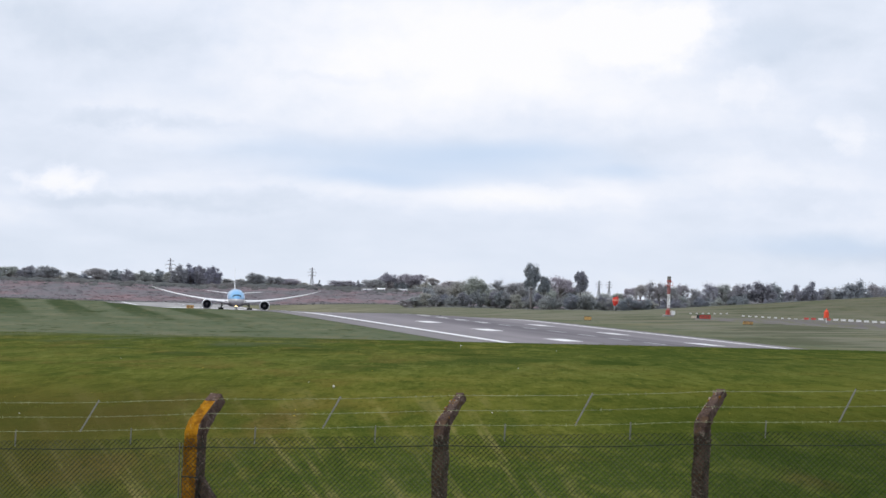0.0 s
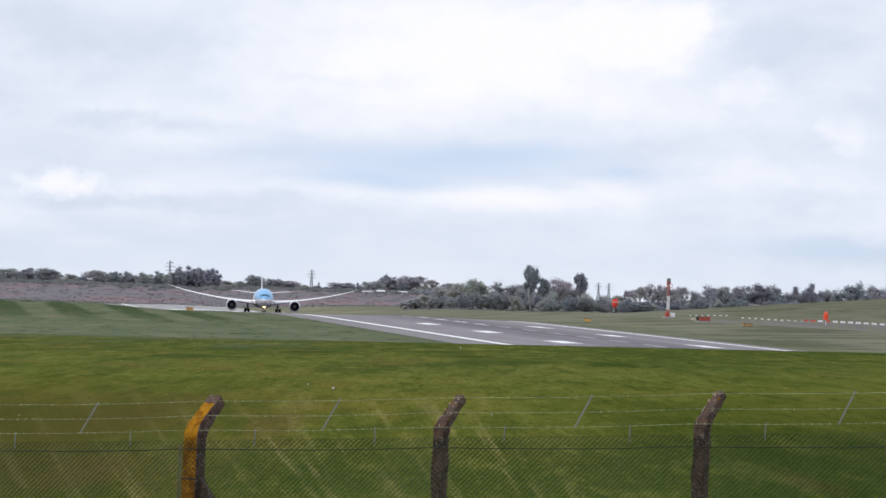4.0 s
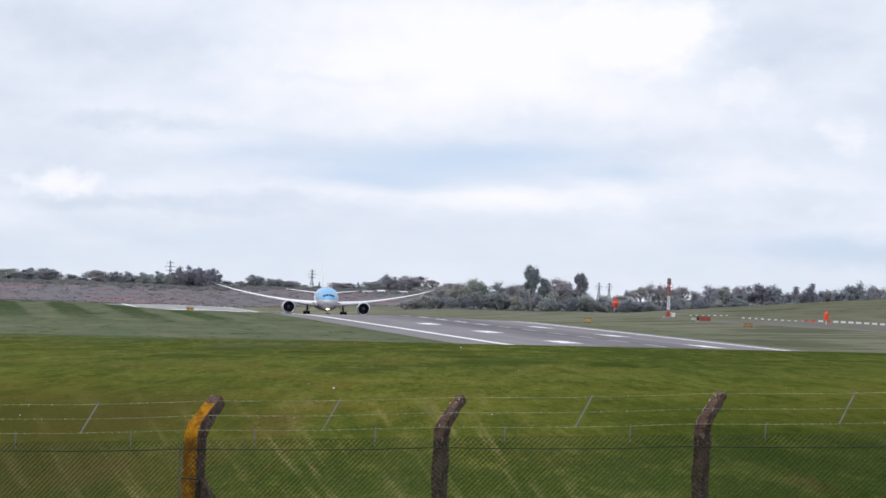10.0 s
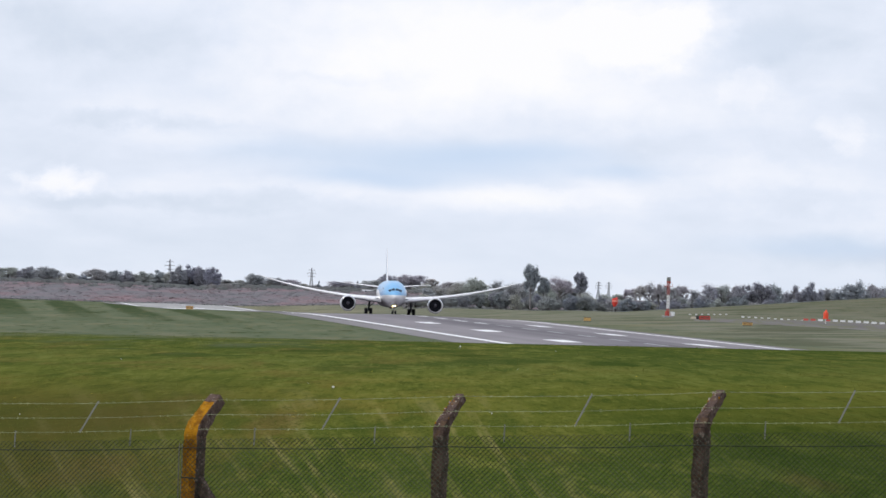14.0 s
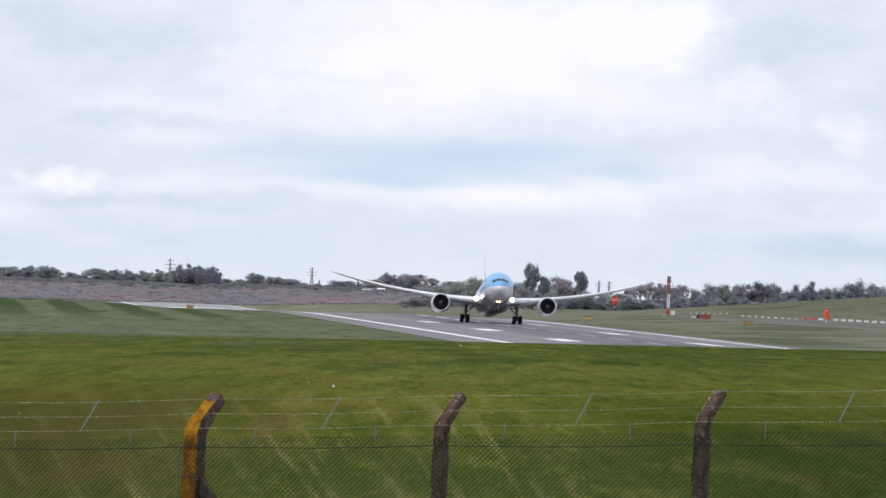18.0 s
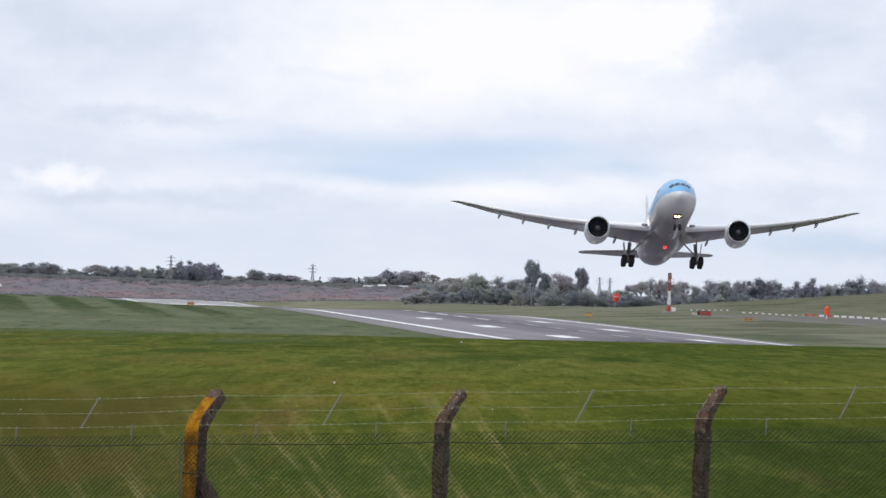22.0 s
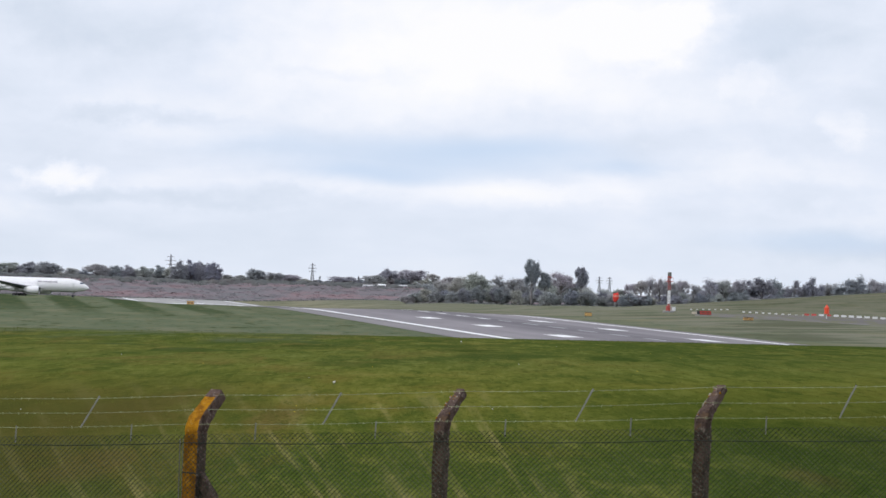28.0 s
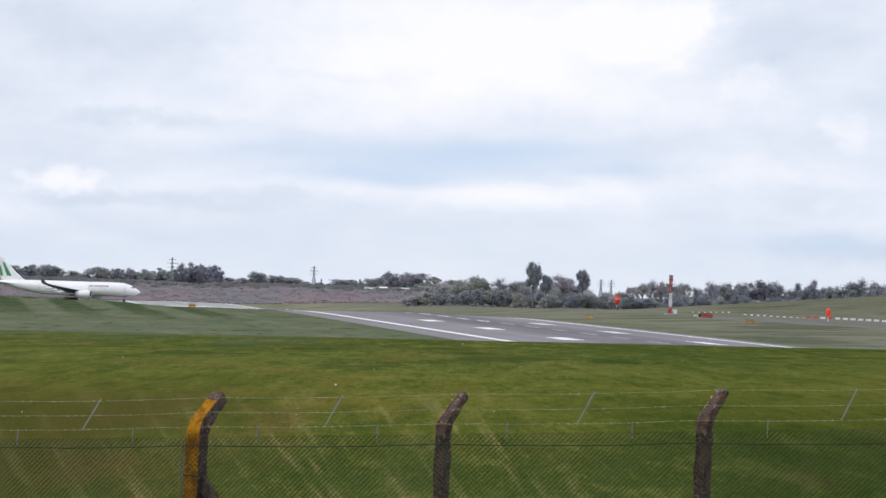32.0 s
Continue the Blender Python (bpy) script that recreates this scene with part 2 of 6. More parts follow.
def ground_material():
    """Lush pasture close by, drier mown airfield grass beyond with mowing stripes, brown scrub on the far bank."""
    m = bpy.data.materials.new("grassland")
    m.use_nodes = True
    n = Nodes(m.node_tree)
    pos = n.add("ShaderNodeNewGeometry").outputs["Position"]
    sep = n.add("ShaderNodeSeparateXYZ", {0: pos})
    x, y = sep.outputs[0], sep.outputs[1]
    patch = n.noise(n.scaled(pos, (0.10, 0.014, 0.0)), 1.0, 4.0, 0.6)
    tuft = n.noise(n.scaled(pos, (0.50, 0.036, 0.0)), 1.0, 6.0, 0.66, 0.1)
    fine = n.noise(n.scaled(pos, (3.6, 0.16, 0.0)), 1.0, 5.0, 0.72)
    lush = n.ramp(patch, (0.32, (0.078, 0.097, 0.024)), (0.5, (0.118, 0.128, 0.032)), (0.68, (0.164, 0.147, 0.042)))
    close = n.smooth(y, 170, 340, 0.25, 1.0)
    lush = n.mix(n.math("MULTIPLY", n.math("MULTIPLY", n.smooth(tuft, 0.53, 0.68), close), 0.8), lush, (0.160, 0.162, 0.046, 1))
    lush = n.mix(n.math("MULTIPLY", n.math("MULTIPLY", n.smooth(tuft, 0.46, 0.33), close), 0.65), lush, (0.042, 0.060, 0.015, 1))
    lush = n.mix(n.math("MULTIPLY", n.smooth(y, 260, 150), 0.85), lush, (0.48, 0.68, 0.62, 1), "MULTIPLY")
    clump = n.noise(n.scaled(pos, (0.75, 0.034, 0.0)), 1.0, 5.0, 0.66, 0.1)
    lush = n.mix(n.math("MULTIPLY", n.smooth(clump, 0.48, 0.37), 0.58), lush, (0.050, 0.074, 0.018, 1))
    lush = n.mix(n.math("MULTIPLY", n.smooth(clump, 0.52, 0.64), 0.62), lush, (0.164, 0.172, 0.052, 1))
    # straw showing through on one side of the pasture
    straw = n.noise(n.scaled(pos, (0.5, 0.03, 0.0)), 1.0, 3.0, 0.6)
    side = n.math("MULTIPLY", n.smooth(x, 0.0, -9.0), n.smooth(y, 330, 170))
    lush = n.mix(n.math("MULTIPLY", n.math("MULTIPLY", n.smooth(straw, 0.42, 0.66), side), 0.60), lush, (0.150, 0.108, 0.036, 1))
    # worn brownish patches
    worn = n.noise(n.scaled(pos, (0.16, 0.016, 0.0)), 1.0, 4.0, 0.6, 0.4)
    lush = n.mix(n.math("MULTIPLY", n.math("MULTIPLY", n.smooth(worn, 0.50, 0.64), n.smooth(x, 9.0, -5.0)), 0.7), lush, (0.140, 0.112, 0.036, 1))
    # pale and dark streaks that fan out towards the fence
    off = n.math("SUBTRACT", y, 135.0)
    row = n.math("DIVIDE", n.math("MULTIPLY_ADD", off, 0.02, x), n.math("MULTIPLY_ADD", off, 0.0075, 1.0))
    rowv = n.add("ShaderNodeCombineXYZ", {0: n.math("MULTIPLY", row, 1.9), 1: n.math("MULTIPLY", y, 0.006)}).outputs[0]
    fan_streak = n.noise(rowv, 1.0, 3.0, 0.55)
    gaps = n.smooth(n.noise(n.scaled(pos, (0.35, 0.03, 0.0)), 1.0, 2.0), 0.30, 0.52)
    where = n.math("MULTIPLY", n.smooth(y, 330, 190), n.smooth(row, 3.6, 1.8))
    lush = n.mix(n.math("MULTIPLY", n.math("MULTIPLY", n.smooth(fan_streak, 0.51, 0.66), gaps), n.math("MULTIPLY", where, 0.75)), lush, (0.25, 0.220, 0.110, 1))
    lush = n.mix(n.math("MULTIPLY", n.smooth(fan_streak, 0.46, 0.36), n.math("MULTIPLY", where, 0.45)), lush, (0.050, 0.074, 0.020, 1))
    # bare reddish earth showing through: across, along, half-widths
    ragged = n.math("MULTIPLY", n.math("SUBTRACT", tuft, 0.5), 2.2)
    for cx, cy, rx, ry in ((-5.0, 216, 1.0, 26), (-9.6, 235, 1.9, 36), (-8.0, 165, 0.9, 18), (7.9, 150, 0.6, 11)):
        a = n.math("MULTIPLY", n.math("SUBTRACT", x, cx), 1 / rx)
        b = n.math("MULTIPLY", n.math("SUBTRACT", y, cy), 1 / ry)
        r = n.math("ADD", n.math("SQRT", n.math("ADD", n.math("MULTIPLY", a, a), n.math("MULTIPLY", b, b))), ragged)
        lush = n.mix(n.smooth(r, 1.25, 0.3, 0.0, 0.5), lush, (0.150, 0.098, 0.050, 1))
    blade = n.noise(n.scaled(pos, (9.0, 0.55, 0.0)), 1.0, 4.0, 0.7)
    lush = n.mix(n.math("MULTIPLY", n.math("MULTIPLY", n.smooth(blade, 0.48, 0.38), n.smooth(y, 300, 200)), 0.55), lush, (0.030, 0.054, 0.010, 1))
    lush = n.mix(n.math("MULTIPLY", n.math("MULTIPLY", n.smooth(blade, 0.53, 0.64), n.smooth(y, 300, 200)), 0.35), lush, (0.165, 0.170, 0.050, 1))
    lush = n.mix(n.math("MULTIPLY", n.smooth(fine, 0.46, 0.36), 0.60), lush, (0.042, 0.062, 0.014, 1))
    lush = n.mix(n.math("MULTIPLY", n.smooth(fine, 0.54, 0.66), n.smooth(y, 180, 300, 0.28, 0.55)), lush, (0.200, 0.200, 0.060, 1))
    # mown airfield grass
    s = n.math("MULTIPLY_ADD", y, 0.0716, x)
    wob = n.noise(n.scaled(pos, (0.02, 0.004, 0.0)), 1.0, 2.0)
    band = n.math("SINE", n.math("ADD", n.math("MULTIPLY", s, 0.50), n.math("MULTIPLY", wob, 2.0)))
    stripes = n.math("MULTIPLY", n.smooth(band, -0.5, 0.5), n.math("MULTIPLY", n.smooth(s, 72, 48), n.smooth(y, 1120, 1400)))
    dry = n.ramp(patch, (0.3, (0.106, 0.134, 0.080)), (0.5, (0.134, 0.154, 0.097)), (0.7, (0.178, 0.182, 0.118)))
    dry = n.mix(n.math("MULTIPLY", stripes, 0.8), dry, (0.046, 0.070, 0.030, 1))
    dry = n.mix(n.math("MULTIPLY", n.smooth(tuft, 0.50, 0.68), 0.5), dry, (0.165, 0.150, 0.075, 1))
    dry = n.mix(n.math("MULTIPLY", n.smooth(tuft, 0.46, 0.34), 0.6), dry, (0.050, 0.072, 0.032, 1))
    # straw-coloured growth on the runway's far side, greyed with painted distance haze
    streaks = n.noise(n.scaled(pos, (0.05, 0.035, 0.0)), 1.0, 5.0, 0.65)
    dry = n.mix(n.math("MULTIPLY", n.math("MULTIPLY", n.smooth(s, 120, 150), n.smooth(streaks, 0.34, 0.60)), 0.8), dry, (0.218, 0.208, 0.164, 1))
    dry = n.mix(n.math("MULTIPLY", n.math("MULTIPLY", n.smooth(s, 120, 150), n.smooth(streaks, 0.46, 0.36)), 0.6), dry, (0.124, 0.126, 0.088, 1))
    belts = n.noise(n.scaled(pos, (0.022, 0.011, 0.0)), 1.0, 4.0, 0.6, 0.3)
    beyond = n.math("MULTIPLY", n.smooth(s, 122, 140), n.smooth(y, 2000, 1700))
    dry = n.mix(n.math("MULTIPLY", n.math("MULTIPLY", n.smooth(belts, 0.48, 0.40), beyond), 0.6), dry, (0.082, 0.090, 0.056, 1))
    dry = n.mix(n.math("MULTIPLY", n.math("MULTIPLY", n.smooth(belts, 0.53, 0.62), beyond), 0.55), dry, (0.215, 0.200, 0.118, 1))
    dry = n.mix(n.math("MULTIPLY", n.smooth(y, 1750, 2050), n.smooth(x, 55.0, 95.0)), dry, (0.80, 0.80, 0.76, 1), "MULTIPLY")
    hay = n.math("MULTIPLY", n.math("MULTIPLY", n.smooth(s, 126, 130), n.smooth(s, 178, 150)), n.math("MULTIPLY", n.smooth(y, 2480, 2650), n.smooth(streaks, 0.40, 0.56)))
    dry = n.mix(n.math("MULTIPLY", hay, 0.8), dry, (0.27, 0.25, 0.17, 1))
    # dark rushes scattered over the near side of the airfield
    rush = n.noise(n.scaled(pos, (0.16, 0.022, 0.0)), 1.0, 4.0, 0.62, 0.4)
    dry = n.mix(n.math("MULTIPLY", n.math("MULTIPLY", n.smooth(rush, 0.59, 0.66), n.smooth(s, 80, 60)), 0.7), dry, (0.046, 0.066, 0.026, 1))
    # long dark grass where the pasture ends
    islands = n.noise(n.scaled(pos, (0.10, 0.018, 0.0)), 1.0, 4.0, 0.6, 0.4)
    lush = n.mix(n.math("MULTIPLY", n.math("MULTIPLY", n.smooth(islands, 0.54, 0.62), n.smooth(y, 230, 480)), 0.72), lush, (0.044, 0.066, 0.018, 1))
    # tall dark clumps: across, along, half-widths
    for cx, cy, rx, ry in ((-8.8, 500, 2.4, 13), (-25.5, 606, 1.9, 9), (-13.5, 602, 2.6, 9), (1.9, 486, 2.2, 11), (10.8, 436, 2.6, 14)):
        a = n.math("MULTIPLY", n.math("SUBTRACT", x, cx), 1 / rx)
        b = n.math("MULTIPLY", n.math("SUBTRACT", y, cy), 1 / ry)
        r = n.math("ADD", n.math("SQRT", n.math("ADD", n.math("MULTIPLY", a, a), n.math("MULTIPLY", b, b))), n.math("MULTIPLY", ragged, 1.6))
        lush = n.mix(n.smooth(r, 1.2, 0.5, 0.0, 0.75), lush, (0.036, 0.058, 0.014, 1))
    fringe = n.math("MULTIPLY", n.smooth(y, 300, 600), n.smooth(tuft, 0.45, 0.53))
    lush = n.mix(n.math("MULTIPLY", fringe, 0.7), lush, (0.052, 0.074, 0.020, 1))
    # darker ground towards one end of the fence
    dark_end = n.math("MULTIPLY", n.smooth(x, 2.0, 9.0), n.smooth(y, 340, 200))
    lush = n.mix(dark_end, lush, (0.62, 0.70, 0.66, 1), "MULTIPLY")
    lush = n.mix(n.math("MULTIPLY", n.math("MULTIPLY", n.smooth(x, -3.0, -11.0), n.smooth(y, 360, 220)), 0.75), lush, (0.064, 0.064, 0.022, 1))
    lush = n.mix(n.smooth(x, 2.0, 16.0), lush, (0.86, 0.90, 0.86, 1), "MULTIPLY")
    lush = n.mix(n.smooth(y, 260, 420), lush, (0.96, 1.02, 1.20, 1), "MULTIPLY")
    lush = n.mix(1.0, lush, (1.02, 1.0, 0.76, 1), "MULTIPLY")
    edge = n.math("ADD", y, n.math("MULTIPLY", n.math("SUBTRACT", tuft, 0.5), 230.0))
    fade = n.math("MULTIPLY", n.smooth(x, -2.0, -20.0), n.smooth(n.math("ADD", y, n.math("MULTIPLY", n.math("SUBTRACT", islands, 0.5), 620.0)), 520, 680))
    lush = n.mix(n.math("MULTIPLY", fade, 0.50), lush, dry)
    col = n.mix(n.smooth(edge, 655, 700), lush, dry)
    # scrub bank, its browns paled and greyed with painted haze
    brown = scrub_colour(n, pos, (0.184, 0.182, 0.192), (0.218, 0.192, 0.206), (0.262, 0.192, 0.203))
    bank = n.math("ADD", y, n.math("MULTIPLY", n.math("SUBTRACT", patch, 0.5), 120.0))
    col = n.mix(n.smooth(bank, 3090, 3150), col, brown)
    relief = n.math("ADD", n.math("MULTIPLY", tuft, 0.7), n.math("MULTIPLY", fine, 0.3))
    nor = n.add("ShaderNodeBump", {"Height": relief, "Strength": 0.6, "Distance": 0.3}).outputs[0]
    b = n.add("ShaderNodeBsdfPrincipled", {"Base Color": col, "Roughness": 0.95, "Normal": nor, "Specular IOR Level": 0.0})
    n.add("ShaderNodeOutputMaterial", {0: b.outputs[0]})
    return m


def asphalt_material(name, dark, light, rubber=0.0, weeds=0.0):
    m = bpy.data.materials.new(name)
    m.use_nodes = True
    n = Nodes(m.node_tree)
    pos = n.add("ShaderNodeNewGeometry").outputs["Position"]
    sep = n.add("ShaderNodeSeparateXYZ", {0: pos})
    s = n.math("ADD", n.math("MULTIPLY_ADD", sep.outputs[1], 0.0716, sep.outputs[0]), -102.4)
    along = n.add("ShaderNodeCombineXYZ", {0: n.math("MULTIPLY", s, 0.16), 1: n.math("MULTIPLY", sep.outputs[1], 0.003)}).outputs[0]
    streak = n.noise(along, 1.0, 4.0, 0.6)
    patch = n.noise(n.scaled(pos, (0.05, 0.008, 0)), 1.0, 3.0)
    grit = n.noise(n.scaled(pos, (2.0, 0.5, 0)), 1.0, 2.0)
    k = n.math("ADD", n.math("MULTIPLY", streak, 0.6), n.math("ADD", n.math("MULTIPLY", patch, 0.3), n.math("MULTIPLY", grit, 0.1)))
    col = n.mix(n.smooth(k, 0.35, 0.65), (*dark, 1), (*light, 1))
    if rubber:
        mid = n.smooth(n.math("ABSOLUTE", s), 13.0, 4.0)
        col = n.mix(n.math("MULTIPLY", mid, n.math("MULTIPLY", n.smooth(streak, 0.3, 0.6), rubber)), col, (0.088, 0.080, 0.094, 1))
    if weeds:
        tuft = n.noise(n.scaled(pos, (0.45, 0.022, 0.0)), 1.0, 5.0, 0.65)
        col = n.mix(n.math("MULTIPLY", n.smooth(tuft, 0.46, 0.60), weeds), col, (0.128, 0.126, 0.072, 1))
    nor = n.add("ShaderNodeBump", {"Height": grit, "Strength": 0.2, "Distance": 0.02}).outputs[0]
    b = n.add("ShaderNodeBsdfPrincipled", {"Base Color": col, "Roughness": 0.9, "Normal": nor, "Specular IOR Level": 0.25})
    n.add("ShaderNodeOutputMaterial", {0: b.outputs[0]})
    return m


M_GROUND = ground_material()
M_RUNWAY = asphalt_material("worn_runway_asphalt", (0.198, 0.180, 0.194), (0.282, 0.258, 0.272), 0.75)
M_SHOULDER = asphalt_material("pale_shoulder_asphalt", (0.190, 0.174, 0.180), (0.255, 0.236, 0.240))
M_APRON = asphalt_material("dark_apron_asphalt", (0.115, 0.102, 0.098), (0.160, 0.145, 0.136), weeds=1.0)
M_CONCRETE = asphalt_material("pale_concrete", (0.30, 0.29, 0.29), (0.40, 0.39, 0.38))
M_LINE = material("runway_paint", (0.84, 0.84, 0.84), 0.8, vary=0.10, scale=0.3)
M_LINE_WORN = material("worn_runway_paint", (0.36, 0.36, 0.37), 0.85, vary=0.25, scale=0.4)
M_POST = worn_concrete("weathered_concrete_post", (0.132, 0.090, 0.076), (0.056, 0.037, 0.031), (0.27, 0.22, 0.18), (0.12, 0.074, 0.045))
M_LICHEN = worn_concrete("yellow_lichen_on_concrete", (0.44, 0.200, 0.010), (0.215, 0.090, 0.008), (0.42, 0.25, 0.05), (0.200, 0.085, 0.012))
M_PALE = material("pale_chips_and_highlights", (0.40, 0.34, 0.28), 0.95, vary=0.3, scale=10.0, bump=0.8)
M_WIRE_DARK = material("old_line_wire", (0.020, 0.026, 0.020), 0.8, 0.0, vary=0.3, scale=4)
# the paler noise patches paint glints along the mesh wire
M_MESH = material("mesh_wire_with_glints", (0.016, 0.021, 0.014), 0.75, 0.0, vary=0.4, scale=1.3, fine=9, tint=(0.060, 0.068, 0.042))
M_WIRE = material("galvanised_wire", (0.30, 0.33, 0.19), 0.7, 0.0, vary=0.35, scale=4)
M_STEEL = material("galvanised_steel", (0.22, 0.22, 0.20), 0.7, 0.2, vary=0.2, scale=6)
M_NACELLE = material("white_nacelle_paint", (0.72, 0.72, 0.76), 0.28, vary=0.05, scale=0.5, bump=0.02, coat=0.3)
M_WHITE = material("white_aircraft_paint", (0.91, 0.90, 0.92), 0.25, vary=0.03, scale=0.4, bump=0.02, coat=0.3)
M_GREY = material("pale_grey_aircraft_paint", (0.47, 0.47, 0.495), 0.35, vary=0.06, scale=0.4, bump=0.02, coat=0.2)
# wing and tailplane undersides, much darker than their tops
M_UNDERSIDE = material("dark_grey_underside", (0.205, 0.192, 0.222), 0.4, vary=0.10, scale=0.5, bump=0.02, coat=0.2)
M_FIN = material("pale_fin_paint", (0.52, 0.63, 0.74), 0.3, vary=0.05, scale=0.4, bump=0.02, coat=0.3)
M_DEEP = material("dark_blue_paint", (0.02, 0.06, 0.22), 0.35, vary=0.1)
M_WINGGREY = material("wing_grey_paint", (0.80, 0.80, 0.81), 0.3, vary=0.08, scale=0.5, bump=0.02)
M_METAL = material("bare_polished_metal", (0.62, 0.62, 0.63), 0.30, 0.85, vary=0.06, bump=0.02)
M_DARK = material("dark_fan_titanium", (0.010, 0.011, 0.018), 0.8, 0.0, vary=0.2, scale=3)
M_LINER = material("dark_intake_liner", (0.060, 0.056, 0.070), 0.6, vary=0.1, bump=0.02)
M_SPINNER = material("grey_spinner_paint", (0.11, 0.105, 0.125), 0.5, vary=0.1)
M_TYRE = material("black_tyre_rubber", (0.018, 0.018, 0.018), 0.85, vary=0.2, scale=3)
M_GEAR = material("gear_steel", (0.20, 0.20, 0.21), 0.5, 0.4, vary=0.15, scale=3)
M_GLASS = material("cockpit_glass", (0.024, 0.046, 0.085), 0.06, vary=0.05, bump=0.0)
M_LAMP_WHITE = material("white_landing_light_lens", (0.9, 0.88, 0.8), 0.2, emit=(1.0, 0.92, 0.78), power=12.0, bump=0)
M_LAMP = material("landing_light_lens", (0.9, 0.8, 0.5), 0.2, emit=(1.0, 0.72, 0.30), power=9.0, bump=0)
M_BEACON = material("red_beacon_lens", (0.7, 0.03, 0.03), 0.2, emit=(1.0, 0.05, 0.06), power=1.8, bump=0)
M_BEACON_OFF = material("dull_red_beacon_back", (0.10, 0.02, 0.02), 0.4, bump=0)
M_GREEN = material("green_tail_paint", (0.05, 0.30, 0.10), 0.35, vary=0.08)
M_BLACK = material("black_paint_and_opening_shade", (0.03, 0.03, 0.035), 0.5, vary=0.1)
M_DOOR = material("white_door_paint", (0.78, 0.78, 0.79), 0.3, vary=0.04, bump=0.02)
M_NAME = material("faded_grey_lettering", (0.30, 0.27, 0.32), 0.5, vary=0.1)
M_BAR = material("faded_sign_lettering", (0.16, 0.07, 0.05), 0.7, vary=0.15)
M_BARRIER = material("dulled_white_plastic", (0.62, 0.62, 0.62), 0.7, vary=0.12, scale=1.5)
M_PYLON = material("distant_pylon_steel", (0.33, 0.34, 0.36), 0.8, vary=0.1)
M_RED = material("signal_red_paint", (0.46, 0.065, 0.05), 0.6, vary=0.12, scale=2)
M_MAST_RED = material("weathered_red_paint", (0.46, 0.165, 0.155), 0.65, vary=0.15, scale=2)
M_ORANGE = material("orange_plastic", (0.86, 0.085, 0.03), 0.55, vary=0.10, scale=2)
M_SOCK = material("red_orange_windsock_cloth", (0.80, 0.060, 0.045), 0.8, vary=0.12, scale=2)
M_PINK = material("pale_pink_fabric", (0.80, 0.30, 0.24), 0.8, vary=0.15, scale=2)
M_CREAM = material("cream_sign_face", (0.58, 0.50, 0.40), 0.7, vary=0.12, scale=2)
M_YELLOW = material("yellow_sign_face", (0.54, 0.33, 0.11), 0.5, vary=0.12, scale=2)
M_BARK = material("grey_brown_bark", (0.24, 0.225, 0.225), 0.95, vary=0.3, scale=1.5, bump=0.5)


def leaf_material(name, base, tint, translucent=0.15, hues=()):
    """Foliage: a difference from leaf to leaf, from bough to bough and, with hues, from plant to plant."""
    m = bpy.data.materials.new(name)
    m.use_nodes = True
    n = Nodes(m.node_tree)
    geo = n.add("ShaderNodeNewGeometry")
    r, pos = geo.outputs["Random Per Island"], geo.outputs["Position"]
    o = n.add("ShaderNodeObjectInfo").outputs["Random"]
    bough = n.noise(pos, 0.35, 3.0, 0.6)
    col = n.mix(n.math("ADD", n.math("MULTIPLY", r, 0.5), n.math("MULTIPLY", n.smooth(bough, 0.35, 0.65), 0.5)), (*base, 1), (*tint, 1))
    if hues:
        col = n.mix(1.0, col, n.ramp(o, *[(k / max(1, len(hues) - 1), h) for k, h in enumerate(hues)]), "MULTIPLY")
    ins = {"Base Color": col, "Roughness": 0.95, "Specular IOR Level": 0.0}
    b = n.add("ShaderNodeBsdfPrincipled", ins)
    t = n.add("ShaderNodeBsdfTranslucent", {"Color": col})
    mx = n.add("ShaderNodeMixShader", {0: translucent, 1: b.outputs[0], 2: t.outputs[0]})
    n.add("ShaderNodeOutputMaterial", {0: mx.outputs[0]})
    return m


def scrub_material(name, dark, mid, rust):
    """Bramble and dead bracken: grey-green, brown and rust in patches some metres wide."""
    m = bpy.data.materials.new(name)
    m.use_nodes = True
    n = Nodes(m.node_tree)
    geo = n.add("ShaderNodeNewGeometry")
    col = scrub_colour(n, geo.outputs["Position"], dark, mid, rust)
    col = n.mix(1.0, col, n.ramp(geo.outputs["Random Per Island"], (0.0, (0.92, 0.93, 0.93)), (1.0, (1.08, 1.07, 1.07))), "MULTIPLY")
    b = n.add("ShaderNodeBsdfPrincipled", {"Base Color": col, "Roughness": 0.95, "Specular IOR Level": 0.0})
    t = n.add("ShaderNodeBsdfTranslucent", {"Color": col})
    mx = n.add("ShaderNodeMixShader", {0: 0.4, 1: b.outputs[0], 2: t.outputs[0]})
    n.add("ShaderNodeOutputMaterial", {0: mx.outputs[0]})
    return m


# far foliage: distance haze is painted in as pale, bluish base colours
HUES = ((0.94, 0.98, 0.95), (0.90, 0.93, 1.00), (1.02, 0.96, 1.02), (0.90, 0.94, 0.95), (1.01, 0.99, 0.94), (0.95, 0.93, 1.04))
M_LEAF = leaf_material("hazed_spring_foliage", (0.505, 0.512, 0.505), (0.560, 0.560, 0.535), 0.6, HUES)
M_TWIG = leaf_material("hazed_bare_twigs", (0.500, 0.490, 0.512), (0.555, 0.545, 0.560), 0.6, HUES)
M_CONIFER = leaf_material("hazed_conifer_foliage", (0.380, 0.400, 0.430), (0.435, 0.450, 0.470), 0.6, HUES)
# scrub paled for haze and to offset the bushes' own shade
M_SCRUB = scrub_material("hazed_brown_scrub", (0.262, 0.258, 0.272), (0.308, 0.270, 0.290), (0.368, 0.268, 0.284))
